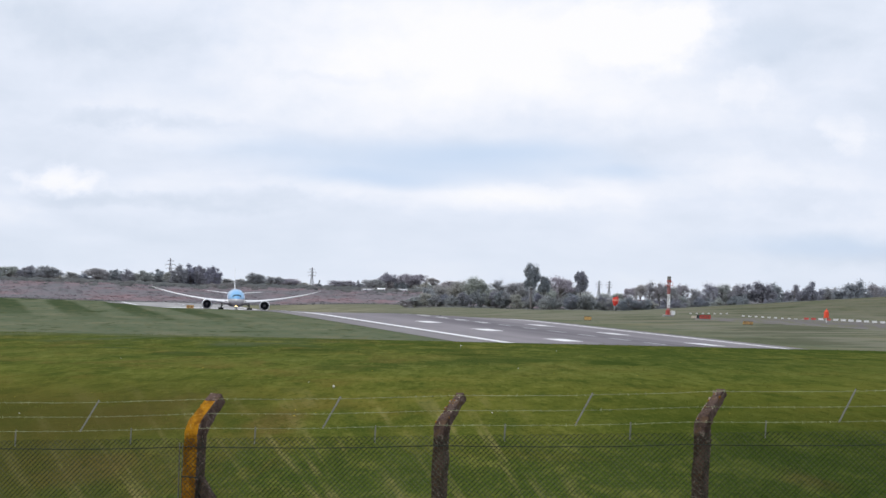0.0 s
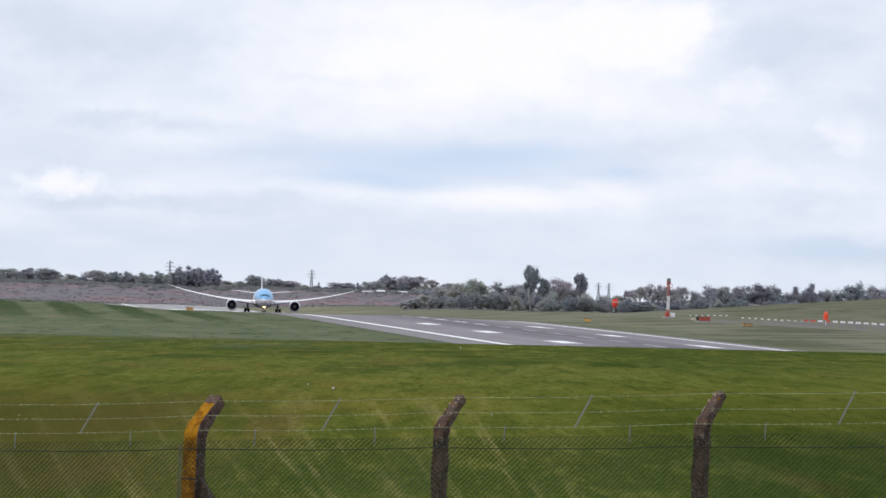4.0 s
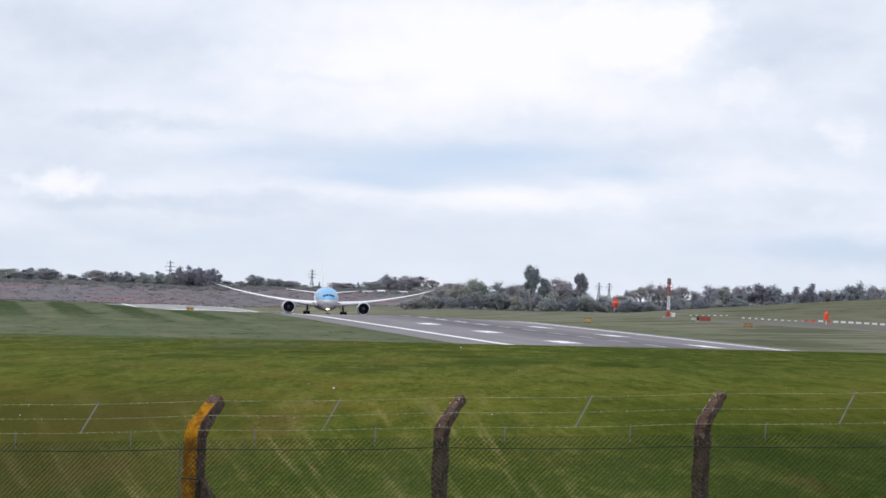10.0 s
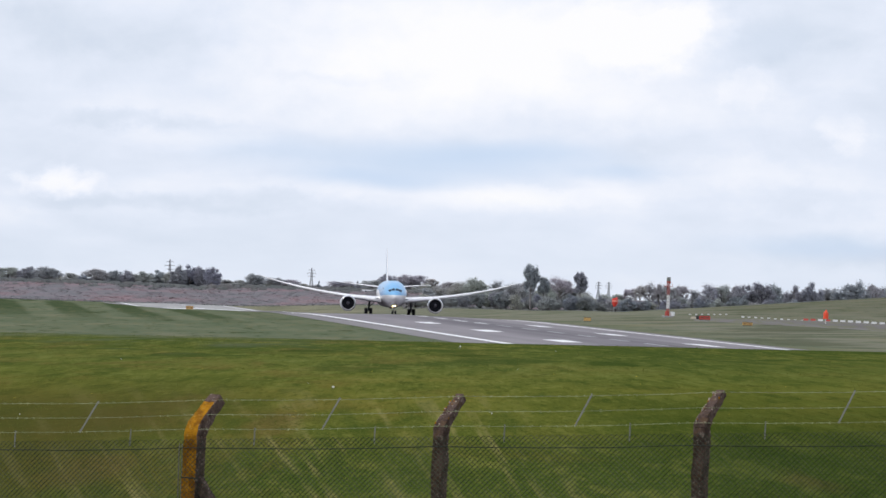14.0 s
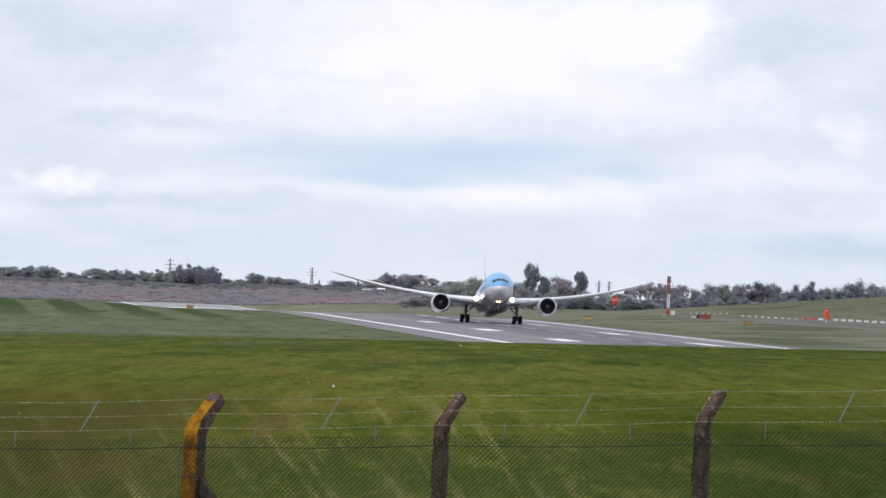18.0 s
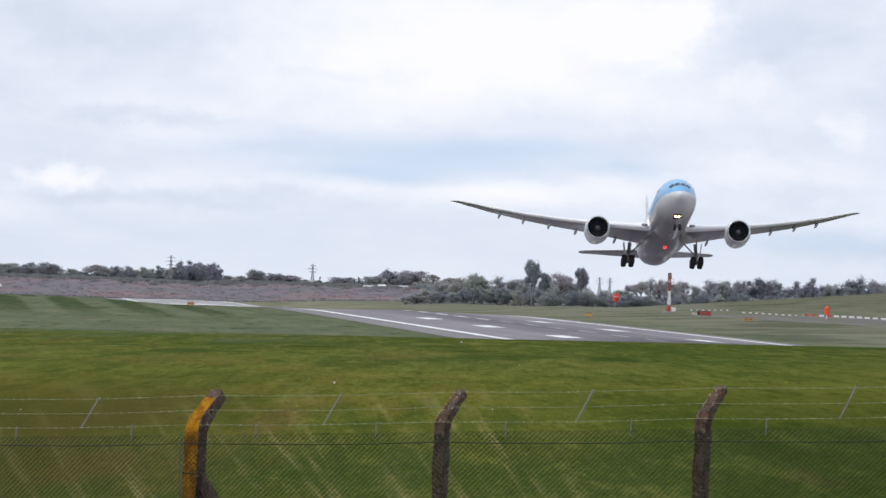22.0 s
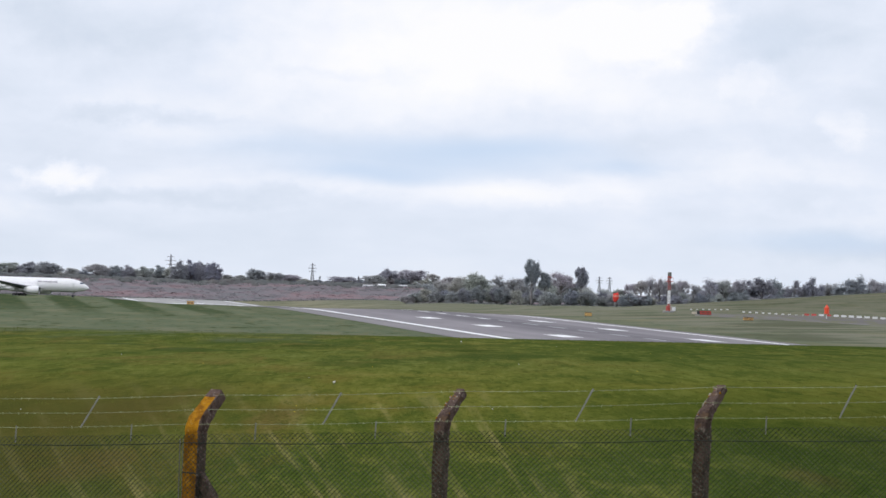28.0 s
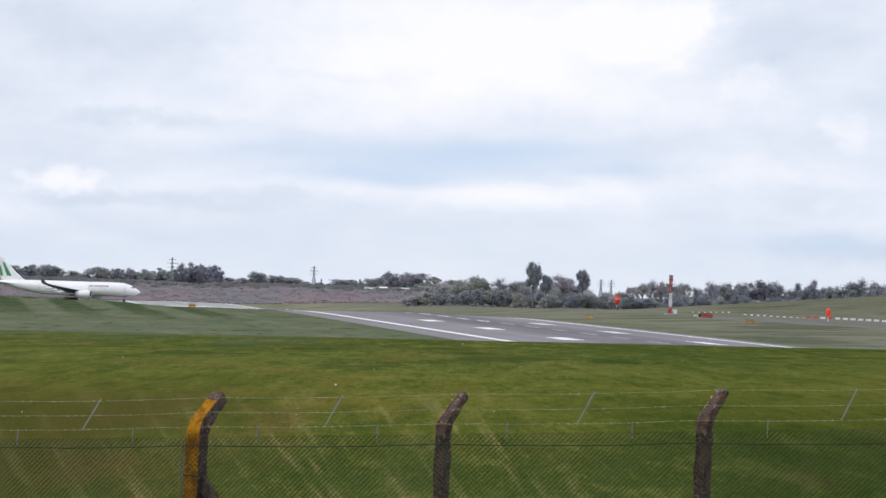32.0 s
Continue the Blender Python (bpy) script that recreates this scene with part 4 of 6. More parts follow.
def twin_jet_blue():
    """Wide-body twin jet; the origin is on the ground between the main wheels, the nose along +y."""
    wings, gears, engines, lights = [], [], [], []
    p = empty("airliner", pose(0, 0, 0), "light blue and white twin-engine airliner taking off", "aircraft")
    nose, axis_z, length = 28.6, 4.75, 56.7
    tab = section_table([(0, 0.03, 0.03, -0.80), (0.25, 0.50, 0.48, -0.74), (0.6, 0.86, 0.84, -0.66), (1.2, 1.26, 1.24, -0.52), (2.2, 1.72, 1.70, -0.34), (3.4, 2.12, 2.12, -0.20),
                         (5, 2.48, 2.52, -0.08), (7, 2.74, 2.82, -0.02), (9, 2.87, 2.97, 0), (37, 2.87, 2.97, 0), (41, 2.66, 2.74, 0.22), (45, 2.2, 2.28, 0.62), (50, 1.42, 1.5, 1.2), (54, 0.74, 0.8, 1.62), (56.2, 0.28, 0.3, 1.85), (56.7, 0.1, 0.1, 1.9)])

    add_fuselage(p, tab, length, nose, axis_z, [M_LIVERY], lambda s, a: 0)
    for s in (-1, 1):
        skin_patch("cockpit_window", tab, nose, axis_z, 1.15, 1.95, s * 3, s * 30, M_GLASS, p, slant=0.12)
        skin_patch("cockpit_window", tab, nose, axis_z, 1.32, 2.15, s * 33, s * 58, M_GLASS, p, slant=0.4)
        for k in range(26):
            skin_patch("cabin_window", tab, nose, axis_z, 8.2 + k * 1.22, 8.48 + k * 1.22, s * 74, s * 83, M_GLASS, p, nu=2, nv=1)
        # swept name on the nose side, as plain shapes
        for k in range(3):
            skin_patch("name_bar", tab, nose, axis_z, 6.6 + 0.75 * k, 7.15 + 0.75 * k, s * 62, s * 70, M_DEEP, p, nu=2, nv=2)
    belly = bmesh.new()
    bmesh.ops.create_uvsphere(belly, u_segments=32, v_segments=16, radius=1.0, matrix=Matrix.Translation((0, 2.0, 3.1)) @ Matrix.Diagonal((3.25, 10.5, 1.55, 1)))
    part("belly_fairing", belly, M_LIVERY, p, smooth=True)
    wing = [(1.6, 9.8, 13.2, 3.15, 0.12), (6.0, 6.9, 10.2, 3.62, 0.115), (10.0, 4.3, 7.6, 4.15, 0.105), (15, 1.0, 6.0, 4.95, 0.11), (20, -2.3, 4.6, 5.95, 0.115),
            (24.5, -5.3, 3.4, 7.05, 0.12), (27.5, -7.6, 2.4, 7.95, 0.11), (29.2, -9.6, 1.3, 8.5, 0.08), (30.0, -11.6, 0.35, 8.8, 0.08)]
    tail = [(0.5, -19.4, 6.6, 6.05, 0.09), (5, -22.6, 4.3, 6.5, 0.085), (9.3, -25.7, 2.3, 6.95, 0.08), (9.8, -26.6, 1.2, 7.0, 0.08)]
    for s in (-1, 1):
        w = wing_mesh("wing", refine(wing), s, [M_WINGGREY, M_WHITE, M_UNDERSIDE], p, "pale grey swept wing with a white leading edge", pick=lambda j, k: 1 if k in (0, 1, 2, 3, 12, 13) else 2 if k > 6 else 0)
        wings.append(w)
        for x, yy, z in ((6.6, -3.0, 3.35), (12.2, -3.3, 4.15), (16.0, -4.2, 4.85), (19.6, -5.6, 5.55), (23.0, -7.4, 6.4)):
            f = lathe([(yy + 2.2, 0.04), (yy + 1.4, 0.15), (yy + 0.2, 0.21), (yy - 1.2, 0.16), (yy - 2.2, 0.04)], 14)
            bmesh.ops.translate(f, verts=f.verts, vec=(s * x, 0, z - 0.02))
            part("flap_fairing", f, M_GREY, w, smooth=True)
        # lens made oversized to stand in for the lamp's glare
        lamp = part("landing_light", lathe([(0.06, 0.02), (0.05, 0.44), (-0.02, 0.48), (-0.16, 0.40), (-0.26, 0.10)], 24), [M_GREY, M_LAMP_WHITE], p, "white landing light at the wing root, turned to imitate its beam", True)
        for q in lamp.data.polygons:
            q.material_index = 1 if q.center.y > 0.03 else 0
        lamp.location = (s * 3.35, 9.35, 3.62)
        lights.append(lamp)
        wing_mesh("tailplane", refine(tail), s, [M_WINGGREY, M_WHITE, M_UNDERSIDE], p, pick=lambda j, k: 1 if k in (0, 1, 13) else 2 if k > 6 else 0)
        engines.append(add_engine(p, s, 9.9, 9.6, 2.50, 1.82, 5.6, M_NACELLE, 4.2))
        gears.append(add_main_gear(p, s, 4.9, 3.3, 0.70))
    fin = [(0, -15.0, 10.6, 7.4, 0.036), (0, -17.6, 9.0, 9.0, 0.036), (0, -21.4, 6.2, 12.4, 0.038), (0, -24.5, 3.9, 15.0, 0.04), (0, -25.4, 2.6, 15.4, 0.04)]
    wing_mesh("fin", refine(fin), 1, [M_FIN, M_WHITE], p, "pale blue tail fin with a pale leading edge", upright=True, pick=lambda j, k: 1 if k in (0, 1, 12, 13) else 0)
    # black patch on the skin paints the shade of the open wheel bay
    skin_patch("wheel_bay", tab, nose, axis_z, 4.8, 7.2, 169, 191, M_BLACK, p, out=0.012)
    add_nose_gear(p, 22.8, 2.6, 0.50, True)
    b = bmesh.new()
    bmesh.ops.create_uvsphere(b, u_segments=14, v_segments=8, radius=0.26)
    beacon = part("beacon", b, [M_BEACON_OFF, M_BEACON], p, "red anti-collision beacon, turned to imitate flashing")
    for q in beacon.data.polygons:
        q.material_index = 1 if q.center.y > 0.02 else 0
    beacon.location = (0, 4.0, 1.55)
    probe = box((0.05, 0.5, 0.35), (0, 12.0, 1.65), None, 0.01)
    part("blade_antenna", probe, M_GREY, p)
    return p, wings, gears, engines, lights, beacon


def twin_jet_white():
    p = empty("white_airliner", pose(0, 0, 0), "white twin-engine airliner with a green tail emblem, taxiing", "aircraft")
    nose, axis_z, length = 28.9, 5.0, 61.6
    tab = section_table([(0, 0.03, 0.03, -0.95), (0.3, 0.45, 0.42, -0.90), (0.8, 0.82, 0.80, -0.80), (1.6, 1.28, 1.26, -0.64), (3, 1.84, 1.82, -0.42), (4.6, 2.32, 2.30, -0.22), (6.5, 2.65, 2.64, -0.06), (8.5, 2.82, 2.82, 0),
                         (39, 2.82, 2.82, 0), (45, 2.5, 2.45, 0.35), (51, 1.85, 1.75, 0.95), (57, 1.0, 0.95, 1.55), (60.8, 0.38, 0.4, 1.95), (61.6, 0.15, 0.15, 2.0)])
    add_fuselage(p, tab, length, nose, axis_z, [M_WHITE, M_GREY], lambda s, a: 1 if a > 150 else 0)
    for s in (-1, 1):
        skin_patch("cockpit_window", tab, nose, axis_z, 2.0, 2.8, s * 3, s * 28, M_GLASS, p, slant=0.25)
        skin_patch("cockpit_window", tab, nose, axis_z, 2.3, 3.2, s * 30, s * 52, M_GLASS, p, slant=0.5)
        for k in range(34):
            skin_patch("cabin_window", tab, nose, axis_z, 8.0 + k * 1.05, 8.18 + k * 1.05, s * 79, s * 84, M_NAME, p, nu=1, nv=1)
        for k, wd in enumerate((0.9, 0.7, 1.0, 0.8, 0.9, 0.6, 0.9, 0.7)):
            skin_patch("name_bar", tab, nose, axis_z, 12.6 + 1.05 * k, 12.6 + 1.05 * k + wd, s * 58, s * 72, M_NAME, p, nu=2, nv=1)
        for d in (5.4, 20.0, 41.0):
            skin_patch("cabin_door", tab, nose, axis_z, d, d + 1.0, s * 66, s * 108, M_DOOR, p, out=0.012)
    belly = bmesh.new()
    bmesh.ops.create_uvsphere(belly, u_segments=32, v_segments=16, radius=1.0, matrix=Matrix.Translation((0, 2.5, 3.2)) @ Matrix.Diagonal((3.3, 9.5, 1.5, 1)))
    part("belly_fairing", belly, M_WHITE, p, smooth=True)
    wing = [(1.6, 10.0, 11.5, 3.4, 0.12), (9.4, 5.8, 7.6, 4.1, 0.11), (18, 1.9, 4.9, 5.1, 0.10), (25, -0.7, 3.2, 6.0, 0.09), (29.0, -2.0, 2.2, 6.55, 0.08)]
    tip = [(29.0, -2.0, 2.2, 6.55, 0.08), (29.5, -2.8, 1.7, 7.4, 0.08), (29.9, -3.6, 1.1, 8.4, 0.08)]
    tail = [(0.8, -23.0, 6.0, 6.0, 0.09), (9.7, -29.4, 2.3, 6.9, 0.08)]
    for s in (-1, 1):
        w = wing_mesh("wing", refine(wing), s, [M_SLATE, M_WINGGREY], p, "dark grey swept wing", pick=lambda j, k: 1 if 1 < k < 7 else 0)
        wing_mesh("winglet", tip, s, [M_SLATE], w, "dark grey winglet")
        for x, yy, z in ((6.5, -2.2, 3.5), (12.5, -2.3, 4.3), (17.5, -4.0, 4.9), (22.5, -6.2, 5.5)):
            f = lathe([(yy + 2.2, 0.05), (yy + 1.2, 0.26), (yy, 0.32), (yy - 1.4, 0.22), (yy - 2.3, 0.05)], 14)
            bmesh.ops.translate(f, verts=f.verts, vec=(s * x, 0, z - 0.15))
            part("flap_fairing", f, M_WHITE, w, smooth=True)
        wing_mesh("tailplane", refine(tail), s, [M_WINGGREY], p)
        add_engine(p, s, 9.4, 10.8, 2.75, 1.62, 6.2, M_WHITE, 4.1)
        add_main_gear(p, s, 5.3, 3.5, 0.68)
    fin = [(0, -19.0, 10.2, 7.6, 0.07), (0, -21.1, 9.0, 8.9, 0.075), (0, -25.7, 5.6, 13.4, 0.075), (0, -29.4, 3.6, 17.2, 0.075), (0, -30.1, 2.6, 17.5, 0.07)]
    f = wing_mesh("fin", refine(fin), 1, [M_WHITE], p, "white tail fin", upright=True)
    for s in (-1, 1):
        bm = bmesh.new()
        vs = [bm.verts.new((s * 0.36, y, z)) for y, z in ((-24.8, 9.2), (-26.8, 9.2), (-28.8, 14.6), (-28.0, 14.6))]
        bm.faces.new(vs)
        vs = [bm.verts.new((s * 0.36, y, z)) for y, z in ((-28.4, 9.2), (-29.6, 9.2), (-30.1, 13.2), (-29.5, 13.2))]
        bm.faces.new(vs)
        part("emblem", bm, M_GREEN, f, "green tail emblem")
        band = bmesh.new()
        vs = [band.verts.new((s * 0.34, y, z)) for y, z in ((-30.8, 13.0), (-32.3, 13.0), (-33.2, 17.3), (-32.0, 17.3))]
        band.faces.new(vs)
        part("rudder_band", band, M_DEEP, f, "dark rudder band")
    add_nose_gear(p, 22.2, 2.7, 0.52, False)
    return p


airliner, airliner_wings, airliner_gears, airliner_engines, airliner_lights, airliner_beacon = twin_jet_blue()
white_airliner = twin_jet_white()


# ---- boundary fence ----
FENCE_DIR = Vector((math.cos(radians(31)), -math.sin(radians(31)), 0.0))
FENCE_OUT = Vector((math.sin(radians(31)), math.cos(radians(31)), 0.0))
FENCE_MID = Vector((0.05, 72.0, 5.17))
RISE = 0.047
FACE = -0.098


def fence_at(s, up=0.0, out=0.0):
    """A point s metres along the fence from the middle post, up from the bend of its arms."""
    return FENCE_MID + FENCE_DIR * s + Vector((0, 0, RISE * s + up)) + FENCE_OUT * out


def fence_post(s, mossy, lean=0.0):
    base = fence_at(s - (0.06 if lean and not mossy else 0.0))
    g = float(land(base.x, base.y))
    p = empty("fence_post", Matrix.Translation((base.x, base.y, g)) @ Matrix.Rotation(radians(-31), 4, "Z") @ Matrix.Rotation(radians(lean), 4, "Y"),
              "cranked concrete fence post covered in yellow lichen" if mossy else "weathered brown concrete fence post with a cranked top", "fence post", "boundary fence posts")
    h = base.z - g
    rnd = random.Random(int(s * 10) + 77)
    w = 0.092 if mossy else 0.064

    def prism(rows, name, mat, label=""):
        bm = bmesh.new()
        rings = []
        for c, k, tip in rows:
            j = [rnd.uniform(-0.007, 0.007) for _ in range(8)]
            ct, st = math.cos(radians(tip)), math.sin(radians(tip))
            pts = [(-1, -0.86), (-0.86, -1), (0.86, -1), (1, -0.86), (1, 0.86), (0.86, 1), (-0.86, 1), (-1, 0.86)]
            rings.append([bm.verts.new((c[0] + a * w * k + j[i], c[1] + (b * w * k + j[-i]) * ct, c[2] - b * w * k * st + j[i] * 0.4)) for i, (a, b) in enumerate(pts)])
        for a, b in zip(rings, rings[1:]):
            for i in range(8):
                bm.faces.new((a[i], a[(i + 1) % 8], b[(i + 1) % 8], b[i]))
        bm.faces.new(rings[0][::-1])
        bm.faces.new(rings[-1])
        return part(name, bm, mat, p, label)
    mat = [M_POST]
    bend = h - (0.07 if mossy else 0.04)
    grow = 0.98 if mossy else 0.92
    shaft = prism([((0, 0, bend * k), 1.0, 0) for k in (0.0, 0.2, 0.4, 0.5, 0.57, 0.64, 0.70, 0.76, 0.82, 0.88, 0.94, 1.0)], "shaft", mat)
    line = [(0, 0, bend + 0.002, 1.0, 0), (0, 0.004, bend + 0.035, 0.99, 10), (0, 0.020, h + 0.010, 0.96, 24), (0, 0.050, h + 0.048, 0.91, 38)]
    line += [(0, 0.050 + 0.334 * grow * k, h + 0.048 + 0.282 * grow * k, (0.90 if mossy else 0.84) - 0.16 * k, 46) for k in (0.12, 0.25, 0.4, 0.55, 0.7, 0.85, 1.0)]
    arm = prism([((a, b, c), k, tip) for a, b, c, k, tip in line], "arm", mat)
    for o in (shaft, arm):
        if mossy:
            o.data.materials.append(M_LICHEN)
            for q in o.data.polygons:
                if q.normal.x < 0.25 and q.center.y - 0 > -5 and q.center.z < h + 0.29:
                    q.material_index = 1
    # pale chipped spots near the top of the arm, also painting its edge highlights
    for k in range(26):
        y = rnd.uniform(0.04, 0.37)
        chip = bmesh.new()
        bmesh.ops.create_icosphere(chip, subdivisions=1, radius=rnd.uniform(0.005, 0.012), matrix=Matrix.Translation((rnd.uniform(-0.06, 0.06) if k % 2 else -0.052, y - 0.085, h + y * 0.86 - 0.01)) @ Matrix.Diagonal((1.2, 0.5, 1.3, 1)))
        part("lichen_spot", chip, M_LICHEN if k % 3 == 0 else M_PALE, p, "pale lichen and highlight spot")
    if mossy:
        part("strut_band", box((0.190, 0.190, 0.014), (0, 0, h - 0.50), None, 0.003), M_WIRE_DARK, p)
    return p


def wire_run(name, up, out, mat, r, label, barbed=False, span=(-7, 7), fall=0.0):
    """A strained wire, sagging a little from post to post, with its barbs."""
    rnd = random.Random(int(up * 1000) + 5)
    v, f = [], []
    s0, s1 = span
    n = int((s1 - s0) / 0.25)
    pts = []
    for k in range(n + 1):
        s = s0 + (s1 - s0) * k / n
        sag = -0.018 * math.sin(math.pi * ((s / 3.0) % 1.0)) + rnd.uniform(-0.003, 0.003)
        pts.append(fence_at(s, up + sag - fall * (s + 3.0), out))

    def seg(a, b, rad):
        d = (b - a).normalized()
        u = d.cross(Vector((0, 0, 1)))
        u = u.normalized() if u.length > 1e-3 else Vector((1, 0, 0))
        w = d.cross(u)
        base = len(v)
        for q in (a, b):
            for k in range(4):
                c = math.pi / 2 * k
                v.append(q + (u * math.cos(c) + w * math.sin(c)) * rad)
        for k in range(4):
            f.append((base + k, base + (k + 1) % 4, base + 4 + (k + 1) % 4, base + 4 + k))
    for q in pts:
        base = len(v)
        for k in range(4):
            c = math.pi / 2 * k
            v.append(q + FENCE_OUT * (r * math.cos(c)) + Vector((0, 0, r * math.sin(c))))
        if base:
            for k in range(4):
                f.append((base - 4 + k, base - 4 + (k + 1) % 4, base + (k + 1) % 4, base + k))
    if barbed:
        for k in range(int((s1 - s0) / 0.1)):
            c = fence_at(s0 + 0.1 * k, up - 0.018 * math.sin(math.pi * (((s0 + 0.1 * k) / 3.0) % 1.0)), out)
            for _ in range(2):
                d = Vector((rnd.uniform(-1, 1), rnd.uniform(-1, 1), rnd.uniform(-1, 1))).normalized() * 0.016
                seg(c - d, c + d, r * 0.8)
    ob = mesh_object(name, v, f, mat)
    return tagged(ob, label, "wire", "fence wires")


def chain_link():
    """The mesh: wires that zigzag from top to bottom, each hooked into its neighbour."""
    v, f = [], []
    pitch, half, top, height = 0.031, 0.0265, -0.10, 2.45
    rows = int(height / half)
    r = 0.0039
    for k in range(int(13.4 / pitch)):
        s = -6.7 + pitch * k
        prev = None
        for j in range(rows + 1):
            odd = (j + k) % 2
            p = fence_at(s + (pitch if odd else 0.0), top - j * half, FACE + (0.004 if odd else -0.004))
            base = len(v)
            v.extend((p + FENCE_DIR * r, p - FENCE_DIR * r * 0.5 + FENCE_OUT * r, p - FENCE_DIR * r * 0.5 - FENCE_OUT * r))
            if prev is not None:
                for q in range(3):
                    f.append((prev + q, prev + (q + 1) % 3, base + (q + 1) % 3, base + q))
            prev = base
    ob = mesh_object("chain_link_mesh", v, f, M_MESH)
    return tagged(ob, "dark green diamond chain-link fence mesh", "fence", kind="stuff")


def dropper(s, slanted):
    if slanted:
        a, b = fence_at(s, -0.02, 0.02), fence_at(s, 0.31, 0.36)
        w = 0.009
    else:
        a, b = fence_at(s, -0.17, 0.0), fence_at(s, 0.01, 0.01)
        w = 0.007
    d = b - a
    bm = box((w, 0.006, d.length), (0, 0, d.length / 2), None, 0.001)
    add_box(bm, (0.006, w, d.length), (w / 2, w / 2, d.length / 2))
    me = bpy.data.meshes.new("wire_spacer")
    bm.to_mesh(me)
    bm.free()
    me.materials.append(M_STEEL)
    ob = new("wire_spacer", me)
    ob.matrix_basis = Matrix.Translation(a) @ d.to_track_quat("Z", "Y").to_matrix().to_4x4()
    return tagged(ob, "galvanised wire spacer on the barbed wires", "wire spacer", "fence wire spacers")


for k in range(-2, 3):
    fence_post(3.0 * k + (0.03 if k == 1 else -0.06 if k == -1 else 0), k == -1, 1.6 if k == -1 else 1.3)
STRUT = empty("post_strut", Matrix.Translation(fence_at(-3.0, -0.48, 0.0)) , "brown concrete strut propping the lichen post", "fence strut")
_s = bmesh.new()
_a, _b = Vector((0.02, 0.0, 0.0)), FENCE_DIR * 1.45 + Vector((0, 0, -1.9))
add_box(_s, (0.11, 0.11, (_b - _a).length), (_a + _b) / 2, (_b - _a).to_track_quat("Z", "Y").to_matrix().to_4x4(), 0.012)
part("strut", _s, M_POST, STRUT)
for up, out in ((0.005, -0.074), (0.155, 0.10), (0.31, 0.29)):
    wire_run("barbed_wire", up, out, M_WIRE, 0.0018, "galvanised barbed wire strained between the posts", True)
wire_run("line_wire", -0.192, FACE - 0.008, M_WIRE_DARK, 0.0045, "dark line wire along the mesh top", fall=0.0048)
chain_link()
_a, _b = fence_at(-3.06 - 0.105, -0.15, -0.03), fence_at(-3.06 - 0.105, -2.4, -0.03)
_bar = empty("stretcher_bar", Matrix.Translation(_b), "pale steel stretcher bar holding the mesh end", "fence bar")
part("bar", add_tube(tube((0, 0, 0), _a - _b, 0.007, 0.007, 6), (0.03, 0, 0), _a - _b + Vector((0.03, 0, 0)), 0.005, 0.005, 6), M_STEEL, _bar)
for k in range(-2, 2):
    dropper(3.0 * k + 1.55, True)
    dropper(3.0 * k + 0.74, False)
    dropper(3.0 * k + 2.20, False)

TAXI_Z = float(land(-150.0, 2840.0)) + 0.05


# ---- trees and scrub ----
def crown_mesh(rnd, clumps, leaves, size, cz, rz, rxy, spread, flat, thin):
    """A crown of leaf clumps at the ends of its boughs: spread is a clump's size, flat cuts the crown's underside."""
    u = rnd.normal(size=(clumps, 3))
    u /= np.linalg.norm(u, axis=1)[:, None]
    u[:, 2] = np.where(u[:, 2] < -flat, -u[:, 2] * 0.7, u[:, 2])
    r = rnd.uniform(0.25, 1.0, size=clumps) ** 0.42 - spread * 0.62
    centre = u * r[:, None] * np.array((rxy, rxy, rz)) + np.array((0, 0, cz))
    wide = spread * rnd.uniform(0.7, 1.25, size=clumps)
    n = clumps * leaves
    q = rnd.normal(size=(n, 3))
    q /= np.linalg.norm(q, axis=1)[:, None]
    k = np.repeat(np.arange(clumps), leaves)
    out = np.minimum(np.abs(rnd.normal(0, 0.60, size=n)) + 0.08, rnd.uniform(0.85, 1.06, size=n))
    shape = rnd.uniform(0.7, 1.35, size=(clumps, 3))
    c = centre[k] + q * shape[k] * (out * wide[k])[:, None] * np.array((rxy, rxy, min(rz, rxy * 1.15) * 0.85))
    nor = q * 0.8 + rnd.normal(size=(n, 3)) * 0.5 + np.array((0, 0, 0.3))
    a = np.cross(nor, rnd.normal(size=(n, 3)))
    a /= np.linalg.norm(a, axis=1)[:, None]
    b = np.cross(nor, a)
    b /= np.linalg.norm(b, axis=1)[:, None]
    la = (size * rnd.uniform(0.6, 1.2, size=n))[:, None]
    lb = la * (0.16 if thin else 0.7)
    v = np.stack([c - a * la - b * lb, c + a * la * 0.2 - b * lb * 1.2, c + a * la, c - a * la * 0.1 + b * lb], 1).reshape(-1, 3)
    v[:, 2] = np.maximum(v[:, 2], 0.02)
    return v, np.arange(4 * n).reshape(-1, 4).tolist(), centre


# trunk height; clumps, leaves a clump, leaf size, centre height, half height, half width, clump size, underside, thin leaves, material
TREES = {
    "round": (1.4, (44, 230, 0.19, 5.2, 5.0, 4.1, 0.30, 0.75, False), "leaf"),
    "bare": (2.6, (34, 200, 0.28, 5.7, 4.5, 4.1, 0.28, 0.45, True), "twig"),
    "dense": (1.2, (52, 220, 0.18, 5.0, 5.1, 4.0, 0.27, 0.95, False), "conifer"),
    "umbrella": (3.0, (46, 210, 0.17, 4.7, 5.6, 4.3, 0.24, 0.12, False), "twig"),
    "column": (3.4, (40, 250, 0.155, 6.7, 3.3, 2.9, 0.30, 0.8, False), "conifer"),
    "bush": (0.6, (34, 210, 0.22, 4.4, 5.2, 4.0, 0.30, 0.8, False), "leaf"),
    "cone": (1.0, (30, 60, 0.25, 5.0, 5.0, 1.6, 0.34, 0.9, False), "conifer"),
}


